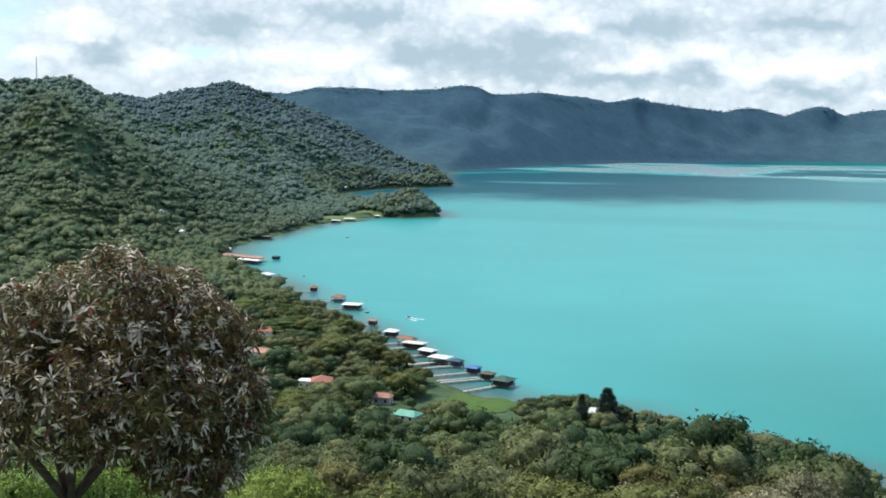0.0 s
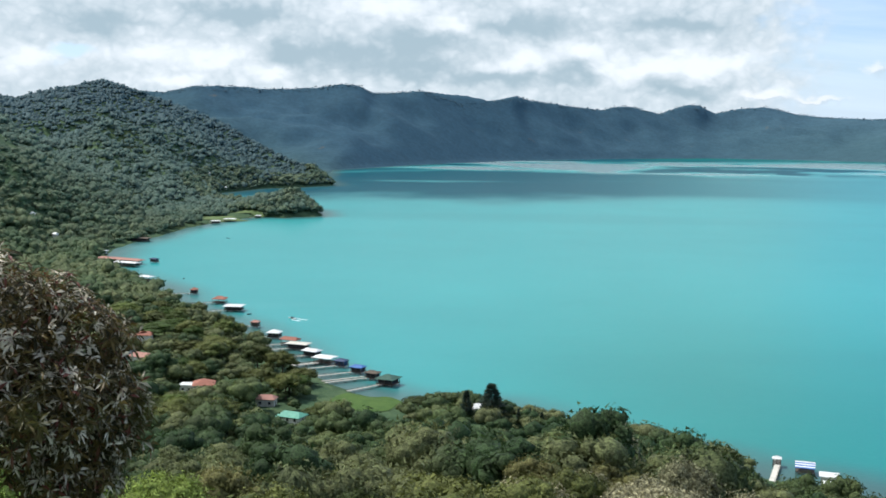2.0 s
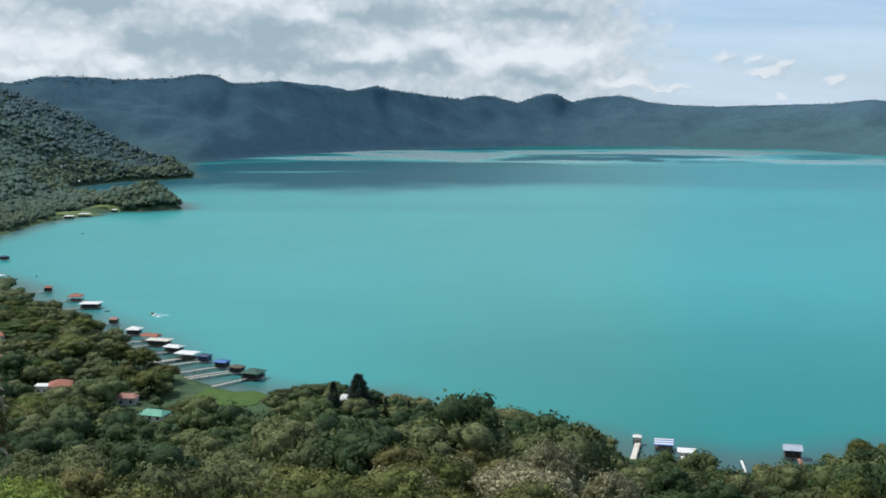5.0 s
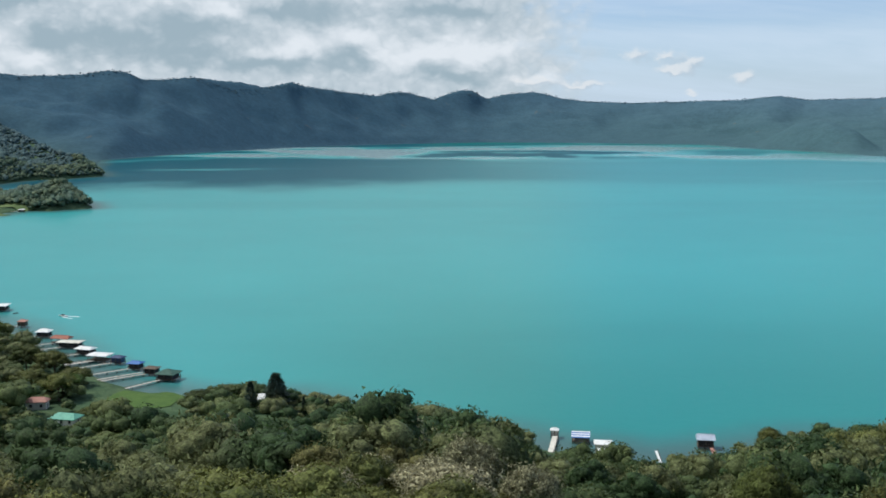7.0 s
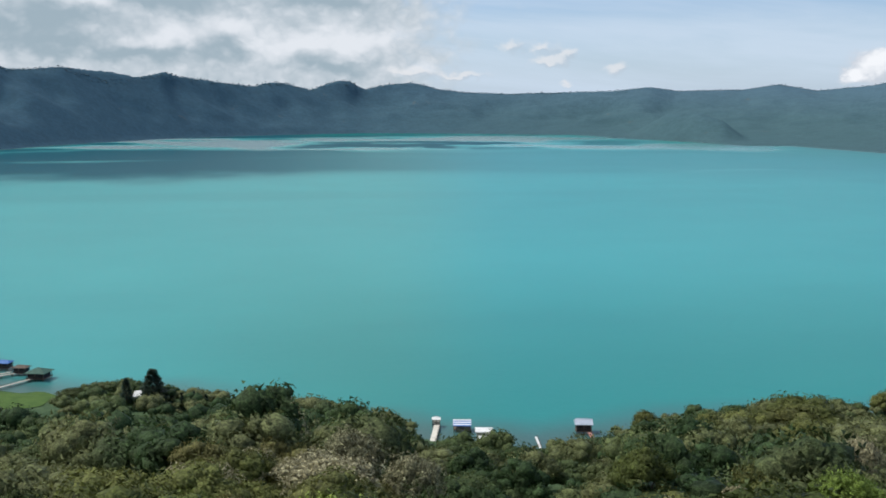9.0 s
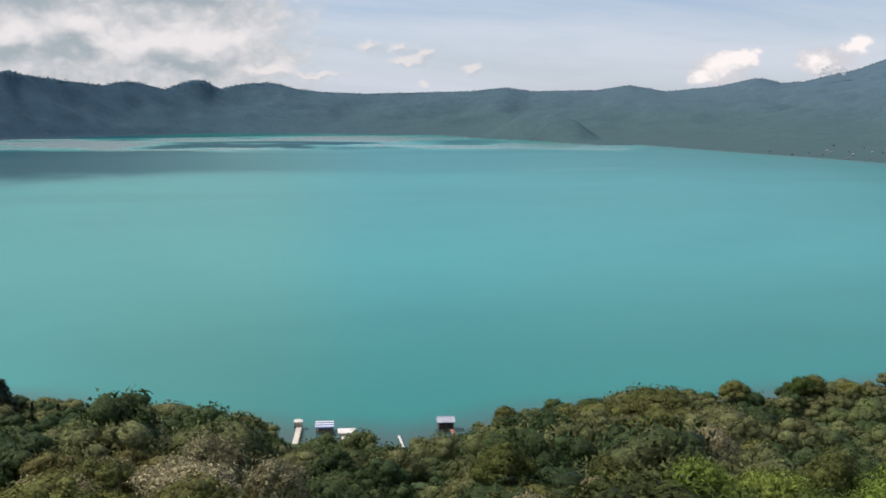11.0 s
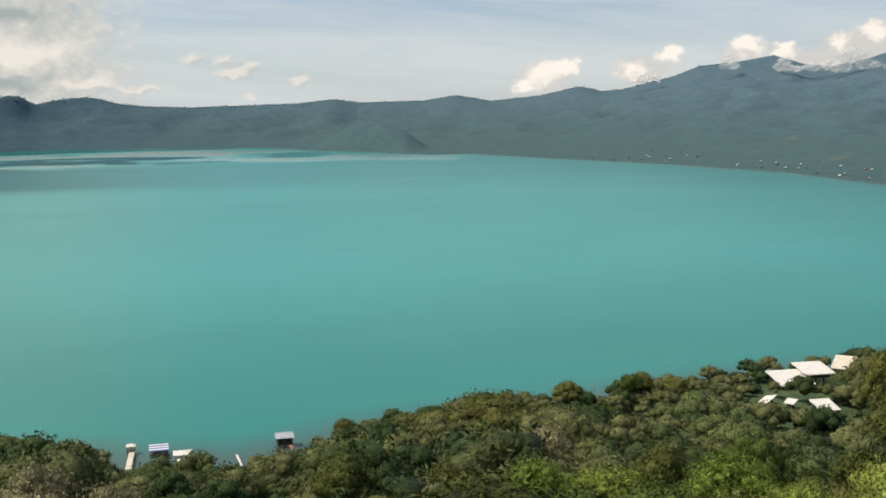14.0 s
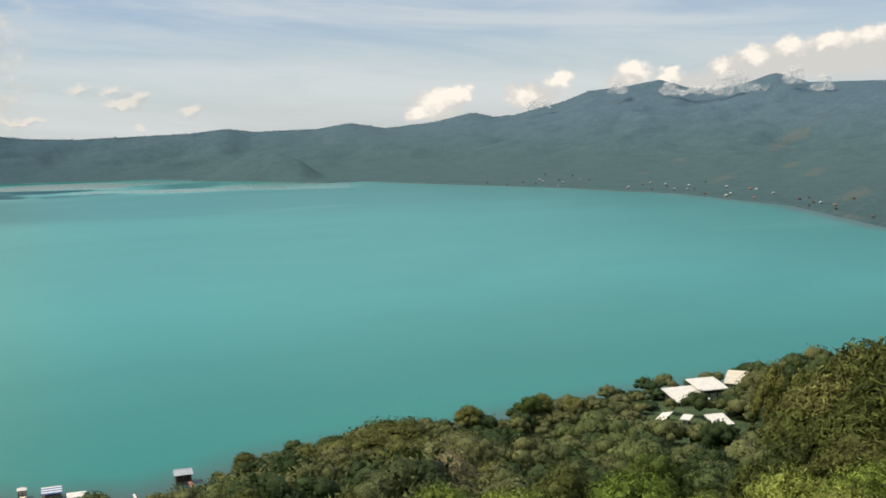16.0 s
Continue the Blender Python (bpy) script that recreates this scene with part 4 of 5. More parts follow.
for row in [(-8.6, 440, -13.25, 13), (-9.9, 440, -13.6, 7), (-7.2, 432, -14.45, 3), (-6.6, 436, -14.4, 3), (-6.0, 430, -14.6, 3.5), (-7.7, 445, -14.5, 4), (-4.6, 425, -14.75, 4), (-10.8, 440, -14.5, 5)]:
    conifer_to(*row)
for row in [("dark", -12.4, 462, -13.95, 14), ("green", -11.2, 455, -14.2, 11), ("olive", 24.2, 292, -14.35, 24), ("green", 21.5, 285, -15.3, 17), ("dark", -20.6, 545, -11.2, 17), ("dark", -19.4, 530, -11.6, 16), ("dark", -18.4, 510, -12.5, 15),
            ("dark", -16.5, 452, -14.9, 13), ("dark", -17.6, 452, -14.7, 13), ("green", -21.8, 498, -13.2, 12), ("green", -25.2, 640, -10.0, 26), ("dark", -24.7, 600, -10.6, 22), ("green", -27.0, 690, -9.0, 20)]:
    tree_to(*row)


# broad old crowns standing over the shore woods
old_rng = np.random.default_rng(44)
for first, last, near, outer, count in ((-28, -15.5, 430, 720, 36), (16, 36.5, 240, 480, 20)):
    b, r = old_rng.uniform(first, last, count * 3), old_rng.uniform(near, outer, count * 3)
    x, y = plan(b, r)
    fit = np.where((lake_distance(x, y) > 16) & ~is_open(x, y, 4))[0][:count]
    for k in fit:
        ground_z = float(height(x[k:k + 1], y[k:k + 1])[0])
        tree_at("dark" if old_rng.random() < 0.3 else "green", x[k], y[k], ground_z, old_rng.uniform(12, 21) if b[k] < 0 else old_rng.uniform(9, 13), old_rng.uniform(9, 12.5))


# ---- the purple-leaved tree beside the viewpoint ----
def star_leaves(rng, centres, ways, length):
    """A whorl of slim folded leaflets at each place. Returns points and quads."""
    points, quads, count = [], [], 0
    for c, way in zip(centres, ways):
        side = np.cross(way, (0.3, 0.2, 1.0))
        side /= np.linalg.norm(side)
        lift = np.cross(side, way)
        fingers = rng.integers(5, 9)
        for k in range(fingers):
            a = 6.283 * k / fingers + rng.uniform(-0.25, 0.25)
            run = (math.cos(a) * side + math.sin(a) * lift) * 0.9 + way * rng.uniform(0.0, 0.5) + np.array((0, 0, -rng.uniform(0.0, 0.45)))
            run /= np.linalg.norm(run)
            flat = np.cross(run, way)
            flat /= np.linalg.norm(flat) + 1e-6
            size = length * rng.uniform(0.65, 1.25)
            w, fold = size * 0.12, way * size * 0.06
            mid, tip = c + run * size * 0.55, c + run * size + np.array((0, 0, -0.12 * size))
            points += [c, mid + flat * w + fold, tip, mid, mid - flat * w + fold]
            quads += [(count, count + 1, count + 2, count + 3), (count, count + 3, count + 2, count + 4)]
            count += 5
    return np.array(points), np.array(quads)


def purple_leaf_material():
    m, n = material("purple_leaves")
    one = n.put("ShaderNodeNewGeometry").outputs["Random Per Island"]
    p = place(n)
    base = n.mix(n.ramp(one, 0.1, 0.75), (0.040, 0.032, 0.011), (0.16, 0.110, 0.034))
    # pale glints of the glossy leaves are painted into their colour
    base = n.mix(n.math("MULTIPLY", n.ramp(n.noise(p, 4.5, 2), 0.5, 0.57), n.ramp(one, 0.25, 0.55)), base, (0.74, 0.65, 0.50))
    base = n.mix(n.ramp(one, 0.9, 0.96), base, (0.17, 0.05, 0.035))
    base = n.mix(n.math("MULTIPLY", n.ramp(n.noise(p, 1.1, 3), 0.5, 0.66), 0.7), base, (0.10, 0.095, 0.022))
    shader = n.put("ShaderNodeBsdfPrincipled", Roughness=0.5)
    n.set(shader, "Base Color", base)
    n.set(shader, "Specular IOR Level", 0.25)
    through_light = n.put("ShaderNodeBsdfTranslucent", Color=base)
    both = n.tree.nodes.new("ShaderNodeMixShader")
    both.inputs[0].default_value = 0.3
    n.tree.links.new(shader.outputs[0], both.inputs[1])
    n.tree.links.new(through_light.outputs[0], both.inputs[2])
    n.put("ShaderNodeOutputMaterial", Surface=both.outputs[0])
    return m


def purple_tree():
    bearing = -34.3
    x, y = plan(bearing, 13.0)
    base = float(height(np.array([x]), np.array([y]))[0])
    tree = tagged(new("purple_leaved_tree"), "small tree with dark purple-brown star-shaped glossy leaves", "tree")
    tree.matrix_basis = pose(x, y, base - 0.1, 0, 0, -bearing)
    top = 123.72 - base
    rng = np.random.default_rng(77)
    # boughs: sideways, away, below the top, half width, half height
    boughs = [(0.15, 0.0, 0.85, 0.95, 0.82), (0.95, 0.1, 1.2, 0.8, 0.85), (1.3, 0.0, 1.95, 0.6, 0.72), (-0.95, 0.1, 1.2, 0.95, 0.8), (0.5, -0.4, 1.7, 1.0, 0.75), (-0.4, -0.4, 1.65, 1.1, 0.7), (1.0, 0.0, 2.5, 0.6, 0.6), (-1.7, 0.0, 1.6, 0.8, 0.8)]
    centres, way = [], []
    for side, deep, down, wide, tall in boughs:
        own = rng.normal(0, 1, (620, 3))
        own /= np.linalg.norm(own, axis=1)[:, None]
        own = own[(own[:, 2] > -0.4) | (rng.uniform(0, 1, 620) < 0.5)]
        bulge = 1 + 0.16 * np.sin(own[:, 0] * 5.1 + side) * np.cos(own[:, 1] * 4.3) + 0.1 * np.sin(own[:, 2] * 9 + own[:, 0] * 7)
        centres.append(np.array((side, deep, top - down)) + own * np.array((wide, wide, tall)) * (bulge * rng.uniform(0.3, 1.0, len(own)) ** 0.35)[:, None])
        way.append(own)
    centres, way = np.concatenate(centres), np.concatenate(way)
    out = way + rng.normal(0, 0.35, (len(way), 3)) + np.array((0, 0, 0.35))
    out /= np.linalg.norm(out, axis=1)[:, None]
    p, q = star_leaves(rng, centres, out, 0.145)
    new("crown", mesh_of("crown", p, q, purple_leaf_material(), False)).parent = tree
    bm = bmesh.new()
    fork = Vector((-0.35, 0.1, top - 3.0))
    limb(bm, (-0.1, 0, -0.3), fork, 0.11, 0.085, 8)
    for k in range(9):
        a = k * 0.7 + rng.uniform(-0.2, 0.2)
        elbow = fork + Vector((math.cos(a) * 0.6, math.sin(a) * 0.6, rng.uniform(0.5, 0.9)))
        limb(bm, fork, elbow, 0.05, 0.035)
        for j in range(4):
            b = a + rng.uniform(-0.7, 0.7)
            limb(bm, elbow, elbow + Vector((math.cos(b) * rng.uniform(0.4, 1.1), math.sin(b) * rng.uniform(0.4, 1.1), rng.uniform(0.4, 1.6))), 0.026, 0.008, 5)
    part("trunk", bm, M_BARK, tree)


purple_tree()


# ---- on the shore ----
def box(bm, sx, sy, sz, x=0.0, y=0.0, z=0.0, bevel=0.0):
    """A box with its foot at z."""
    made = bmesh.ops.create_cube(bm, size=1.0, matrix=Matrix.Translation((x, y, z + sz / 2)) @ Matrix.Diagonal((sx, sy, sz, 1)))
    if bevel:
        edges = list({e for v in made["verts"] for e in v.link_edges})
        bmesh.ops.bevel(bm, geom=edges, offset=bevel, segments=1, affect="EDGES")
    return made["verts"]


def hip_roof(bm, sx, sy, rise, z, ridge=0.45, eave=0.18):
    """A hipped roof with thick eaves; ridge: its ridge as a share of the length, 1 for a gable, 0 for a pyramid."""
    half, top = (sx / 2, sy / 2), sx * ridge / 2
    low = [bm.verts.new((a * half[0], b * half[1], z)) for a, b in ((-1, -1), (1, -1), (1, 1), (-1, 1))]
    brim = [bm.verts.new((v.co.x, v.co.y, z + eave)) for v in low]
    crest = [bm.verts.new((-max(top, 0.05), 0, z + eave + rise)), bm.verts.new((max(top, 0.05), 0, z + eave + rise))]
    bm.faces.new(low[::-1])
    for k in range(4):
        bm.faces.new((low[k], low[(k + 1) % 4], brim[(k + 1) % 4], brim[k]))
    bm.faces.new((brim[0], brim[1], crest[1], crest[0]))
    bm.faces.new((brim[1], brim[2], crest[1]))
    bm.faces.new((brim[2], brim[3], crest[0], crest[1]))
    bm.faces.new((brim[3], brim[0], crest[0]))


def nearest_shore(x, y):
    px, py = plan(SHORE[:, 0], SHORE[:, 1])
    best = None
    for k in range(len(px)):
        a, b = Vector((px[k - 1], py[k - 1])), Vector((px[k], py[k]))
        s = min(1, max(0, (Vector((x, y)) - a).dot(b - a) / (b - a).length_squared))
        p = a + s * (b - a)
        if best is None or (p - Vector((x, y))).length < (best - Vector((x, y))).length:
            best = p
    return best


def pier(ax, ay, bx, by, wide=1.6, mat=None, label="narrow pale wooden pier on posts over the lake"):
    """A footbridge on posts from a hut to the land."""
    long_ = math.hypot(bx - ax, by - ay)
    thing = tagged(new("pier"), label, "pier", "piers along the shore")
    thing.matrix_basis = pose(ax, ay, 0, 0, 0, math.degrees(math.atan2(by - ay, bx - ax)))
    bm = bmesh.new()
    box(bm, long_, wide, 0.16, long_ / 2, 0, 0.95, 0.03)
    part("deck", bm, mat or M_PIER, thing)
    bm = bmesh.new()
    box(bm, long_, 0.08, 0.09, long_ / 2, wide / 2 - 0.06, 1.9)
    for k in range(int(long_ / 3) + 1):
        box(bm, 0.08, 0.08, 0.8, min(k * 3.0 + 0.1, long_ - 0.1), wide / 2 - 0.06, 1.11)
    part("handrail", bm, M_WOOD, thing)
    for k in range(max(2, int(long_ / 5))):
        for side in (-1, 1):
            bm = bmesh.new()
            limb(bm, (2 + k * 5.0, side * (wide / 2 - 0.2), -3), (2 + k * 5.0, side * (wide / 2 - 0.2), 0.96), 0.13, 0.11)
            part("post", bm, M_WOOD, thing)


def boathouse(bearing, distance, sx, sy, roof, turn, ridge=0.4, rise=1.2, walls=None, label="", reach=True, level=3.4):
    """An open hut on posts in the lake, with a deck and a roof, and a pier to the land."""
    x, y = plan(bearing, distance)
    thing = tagged(new("boathouse"), label, "boathouse", "boathouses along the shore")
    thing.matrix_basis = pose(x, y, 0, 0, 0, turn)
    bm = bmesh.new()
    box(bm, sx * 0.95, sy * 0.95, 0.22, 0, 0, 0.92, 0.04)
    part("deck", bm, M_WOOD, thing)
    for a in (-1, 0, 1):
        for b in (-1, 1):
            bm = bmesh.new()
            limb(bm, (a * sx * 0.43, b * sy * 0.43, -3), (a * sx * 0.43, b * sy * 0.43, level + 0.05), 0.16, 0.13)
            part("post", bm, M_WOOD, thing)
    bm = bmesh.new()
    hip_roof(bm, sx * 1.08, sy * 1.08, rise, level, ridge)
    top = part("roof", bm, roof, thing)
    bm = bmesh.new()
    box(bm, max(0.4, sx * ridge), 0.35, 0.14, 0, 0, level + rise + 0.13, 0.04)
    part("ridge_cap", bm, roof, top)
    for b in (-1, 1):
        bm = bmesh.new()
        box(bm, sx * 0.9, 0.07, 0.08, 0, b * sy * 0.45, 2.0)
        for k in range(7):
            box(bm, 0.06, 0.06, 0.9, (k / 6 - 0.5) * sx * 0.88, b * sy * 0.45, 1.12)
        part("railing", bm, M_WOOD, thing)
    if walls:
        bm = bmesh.new()
        box(bm, sx * 0.8, sy * 0.75, level - 1.13, 0, 0, 1.13)
        part("cabin", bm, walls, thing)
    if reach:
        land = nearest_shore(x, y)
        way = (land - Vector((x, y))).normalized()
        near = Vector((x, y)) + way * (min(sx, sy) * 0.46)
        far = land + way * 4
        pier(near.x, near.y, far.x, far.y)


boathouse(-26.0, 893, 11, 7, M_WHITE, -20, 0.6, 0.9, None, "boathouse with a white sheet roof at the end of a pier")
boathouse(-23.7, 818, 5, 5, M_RED, 10, 0.2, 1.3, M_DARK, "small hut with a dull red roof out in the lake")
boathouse(-22.45, 774, 9, 8, M_RED, 5, 0.3, 1.6, None, "boathouse with a red tiled hip roof")
boathouse(-21.75, 743, 12, 10, M_WHITE, 4, 0.7, 0.7, M_DARK, "wide boathouse with a white roof and dark sides")
boathouse(-20.7, 681, 5, 5, M_PINK, 0, 0.3, 1.0, M_WOOD, "small brown hut at the end of a long pier")
boathouse(-19.75, 646, 7.6, 7, M_WHITE, 0, 0.3, 1.4, M_DARK, "boathouse with a humped white roof")
boathouse(-18.95, 624, 10, 6, M_RED, -12, 0.8, 1.2, None, "boathouse with a low red roof")
boathouse(-18.55, 612, 12.5, 7, M_CREAM, -8, 0.8, 0.6, M_DARK, "boathouse with a flat cream sheet roof")
boathouse(-17.85, 592, 9, 6.5, M_WHITE, -18, 0.7, 1.0, M_DARK, "boathouse with a white stepped roof")
boathouse(-17.2, 575, 10.5, 8, M_WHITE, -14, 0.85, 0.5, None, "wide open boathouse with a flat white roof")
boathouse(-16.35, 566, 6, 5.5, M_NAVY, -14, 0.5, 0.9, M_NAVY, "small dark blue boathouse with closed sides")
boathouse(-15.5, 551, 6.5, 6, M_BLUE, -14, 0.6, 0.9, M_DARK, "boathouse under a bright blue roof")
boathouse(-14.75, 538, 6.5, 5.5, M_WOOD, -14, 0.5, 0.8, M_DARK, "weathered brown boathouse with a low roof")
boathouse(-13.95, 526, 9.2, 9.2, M_DARK_GREEN, -14, 0.15, 1.7, M_DARK, "large boathouse with a dark green hip roof")
boathouse(-27.2, 1010, 44, 9, M_PINK, -14, 0.9, 1.2, M_WOOD, "long lakeside restaurant on posts with a faded red roof")
boathouse(-26.9, 985, 22, 8, M_WHITE, -14, 0.9, 0.8, None, "long shelter with a white sheet roof on posts", False)
# a dark boat, built here as a small hut on posts
boathouse(-25.6, 1006, 7, 5, M_NAVY, -14, 0.6, 0.7, M_DARK, "dark boat moored beside the long restaurant, built as a hut", False)
boathouse(-28.0, 1075, 7, 6, M_WHITE, 0, 0.3, 1.0, M_WALL, "small white hut by the bay", False)
boathouse(-26.3, 1185, 22, 9, M_WOOD, 0, 0.8, 0.8, M_DARK, "grey-brown jetty with low roofs in the bay")
boathouse(-22.6, 1370, 11, 7, M_WHITE, 10, 0.7, 0.7, M_DARK, "white roofed boathouse in the far bay")
boathouse(-21.9, 1396, 14, 7, M_WHITE, 10, 0.7, 0.7, None, "white roofed boathouse in the far bay")
boathouse(-20.5, 1440, 7, 5, M_WHITE, 10, 0.5, 0.8, M_DARK, "small white hut by the wooded point")
for b, far, lng in ((-18.2, 590, 26), (-17.5, 572, 26), (-15.2, 540, 28)):
    px, py = plan(b, far)
    land = nearest_shore(px, py)
    way = (land - Vector((px, py))).normalized()
    pier(px, py, land.x + way.x * 4, land.y + way.y * 4)
pier(*plan(-12.75, 497), *plan(-13.4, 480), 2.0)

# below the viewpoint
boathouse(13.45, 417, 6.4, 5.5, M_GREY_ROOF, -8, 0.95, 1.5, M_DARK, "boathouse with a pale blue-grey gable roof and dark walls", False, 3.6)
pier(*plan(13.75, 414), *plan(14.2, 396), 1.3, M_PINK, "narrow reddish footbridge from the trees to the boathouse")
pier(*plan(5.85, 420), *plan(5.55, 394), 2.2, M_CREAM, "pale pink concrete jetty running out from the trees")
boathouse(5.8, 421, 3.2, 3.0, M_WHITE, -6, 0.4, 0.7, M_WALL, "small white kiosk at the end of a jetty", False, 3.0)
pier(*plan(11.0, 406), *plan(11.25, 392), 0.9, M_WHITE, "short narrow white jetty")


def striped_shelter(bearing, distance, sx, sy):
    """A sloping roof of blue and white sheets on posts."""
    x, y = plan(bearing, distance)
    thing = tagged(new("lakeside_shelter"), "open shelter with a sloping blue and white striped roof", "shelter")
    thing.matrix_basis = pose(x, y, 0, 0, 0, -bearing)
    for a in (-1, 1):
        for b in (-1, 1):
            bm = bmesh.new()
            limb(bm, (a * sx * 0.44, b * sy * 0.42, -3), (a * sx * 0.44, b * sy * 0.42, 2.8 + b * 0.35), 0.14, 0.12)
            part("post", bm, M_WOOD, thing)
    bm = bmesh.new()
    box(bm, sx * 0.94, sy * 0.94, 0.2, 0, 0, 0.9)
    part("deck", bm, M_WOOD, thing)
    for k in range(6):
        bm = bmesh.new()
        v = box(bm, sx, sy / 6 - 0.02, 0.1, 0, (k - 2.5) * sy / 6, 0)
        for w in v:
            w.co.z += 2.9 + w.co.y * 0.35 / (sy * 0.42)
        part("roof_sheet", bm, M_WHITE if k % 2 else M_BLUE, thing)


striped_shelter(7.15, 416, 7.0, 6.0)


def house(x, y, z, sx, sy, tall, turn, roof, walls, label, ridge=0.6, rise=1.6, name="house", windows=True):
    """A house with walls, roof, door and windows."""
    thing = tagged(new(name), label, "house")
    thing.matrix_basis = pose(x, y, z - 0.3, 0, 0, turn)
    bm = bmesh.new()
    box(bm, sx, sy, tall + 0.3)
    part("wall", bm, walls, thing)
    bm = bmesh.new()
    hip_roof(bm, sx + 1.0, sy + 1.0, rise, tall + 0.3, ridge)
    part("roof", bm, roof, thing)
    if windows:
        for k in range(max(2, int(sx / 3))):
            bm = bmesh.new()
            box(bm, 1.1, 0.1, 1.2, (k + 0.5) / max(2, int(sx / 3)) * sx - sx / 2, -sy / 2 - 0.02, 1.3)
            part("window", bm, M_DARK, thing)
        bm = bmesh.new()
        box(bm, 0.1, 0.95, 2.05, sx / 2 + 0.02, 0, 0.3)
        part("door", bm, M_WOOD, thing)
    return thing


def house_at(bearing, distance, *rest, **more):
    x, y = plan(bearing, distance)
    return house(x, y, float(height(np.array([x]), np.array([y]))[0]), *rest, **more)


house_at(-26.15, 628, 8, 7, 4.5, 15, M_RED, M_WALL, "house with a red tiled roof among the trees")
house_at(-26.3, 575, 11, 8, 3.6, -10, M_PINK, M_WALL, "low house with a weathered red roof among trees")
house_at(-27.1, 590, 8, 6, 3.0, 5, M_GREY_ROOF, M_WALL, "grey roofed house half hidden by trees")
house_at(-23.3, 503, 9, 9, 4.0, 20, M_RED, M_WALL, "house with an orange-red pyramid roof", ridge=0.05, rise=2.2)
house_at(-24.1, 506, 6, 5, 3.5, 5, M_WHITE, M_WALL, "white flat-roofed house wing beside the red roof", rise=0.5)
house_at(-20.2, 472, 8, 5, 3.0, 5, M_PINK, M_WALL, "low house with a red roof under trees")
house_at(-18.9, 442, 10, 7, 2.4, -12, M_GREEN_ROOF, M_WALL, "house with a sea-green sheet roof among trees")
house_at(-15.1, 436, 6, 6, 2.4, -10, M_GREEN_ROOF, M_WALL, "small house with a sea-green sheet roof by the lawn")
house_at(-9.25, 450, 4.5, 5, 3.4, 10, M_WHITE, M_WALL, "white house behind the conifers")
house_at(8.3, 397, 5.6, 5, 4.6, -8, M_WHITE, M_WALL, "white waterside house with a flat roof", rise=0.5, ridge=0.8)
house_at(8.45, 391, 5.0, 3.0, 2.6, -8, M_WHITE, M_WALL, "low white annex in front of the waterside house", rise=0.4, ridge=0.8)


def slab_house(bearing, distance, sx, sy, tall, turn, lean, roof, label, lift=0.0, side=0.0):
    """A modern house under one slab roof that juts out on all sides, tilted to fit the camera's view."""
    x, y = plan(bearing, distance)
    thing = tagged(new("villa"), label, "house")
    thing.matrix_basis = pose(x, y, float(height(np.array([x]), np.array([y]))[0]) + lift - 0.4, 0, 0, turn - bearing)
    bm = bmesh.new()
    for w in box(bm, sx, sy, tall):
        if w.co.z > 0.1:
            w.co.z += w.co.y * lean + w.co.x * side
    part("wall", bm, M_DARK, thing)
    bm = bmesh.new()
    for w in box(bm, sx + 2, sy + 2.4, 0.4, 0, 0, tall):
        w.co.z += w.co.y * lean + w.co.x * side
    part("roof", bm, roof, thing)
    for k in range(3):
        bm = bmesh.new()
        box(bm, sx / 4, 0.12, tall * 0.4, (k - 1) * sx / 3.2, -sy / 2 - 0.02, tall * 0.15)
        part("window", bm, M_STEEL, thing)


slab_house(39.15, 501, 14, 13, 4.0, 28, 0.2, M_WHITE, "modern lakeside villa under a tilted white slab roof")
slab_house(40.2, 512, 12, 12, 6.0, 28, 0.16, M_WHITE, "second wing of the white-roofed modern villa", 0.6)
slab_house(41.65, 531, 8, 7, 5.0, -12, 0.45, M_CREAM, "lakeside house with a steep white mono-pitch roof", 1.0)
slab_house(38.0, 457, 3, 6, 3.2, -30, 0.28, M_WHITE, "small outbuilding under a slanted white roof", 0, 0.25)
slab_house(39.2, 459, 2.2, 2.4, 3.0, -20, 0.2, M_WHITE, "small white-roofed pavilion among the trees")
slab_house(40.8, 454, 6.5, 7, 3.6, 30, 0.24, M_WHITE, "garden house under a folded white roof")
slab_house(44.1, 440, 6, 3.5, 1.6, 0, 0.1, M_CREAM, "pale terrace roof among dark trees")


def drape(name, bearing, distance, sx, sy, turn, mat, label, seed, lift=0.08):
    """An irregular patch of open ground lying on the land."""
    cx, cy = plan(bearing, distance)
    u, a = np.meshgrid(np.linspace(0.02, 1, 14), np.arange(0, 360, 9.0), indexing="ij")
    wave = 1 + 0.5 * value_noise(np.cos(np.radians(a)) * 2.2 + seed, np.sin(np.radians(a)) * 2.2 + 7, seed)
    lx, ly = u * wave * np.cos(np.radians(a)) * sx, u * wave * np.sin(np.radians(a)) * sy
    c, s = math.cos(radians(turn)), math.sin(radians(turn))
    gx, gy = cx + lx * c - ly * s, cy + lx * s + ly * c
    gz = np.maximum(height(gx, gy), 0) + lift
    ob = new(name, sheet(name, gx, gy, gz, True, mat))
    return tagged(ob, label, "ground patch", kind="structure")


drape("lawn", -14.9, 476, 19, 24, 0, M_GRASS, "bright green mown lawn by the water", 3, 0.25)
drape("beach", 29.6, 474, 16, 5, -25, M_MUD, "brown stony shallows at the water's edge", 6, 0.1)
drape("meadow", -22.4, 1412, 30, 24, 30, M_MEADOW, "pale grassy meadow on the low shore", 4, 0.5)
drape("meadow", -20.4, 1478, 34, 20, 20, M_MEADOW, "pale grassy meadow on the low shore", 5, 0.5)

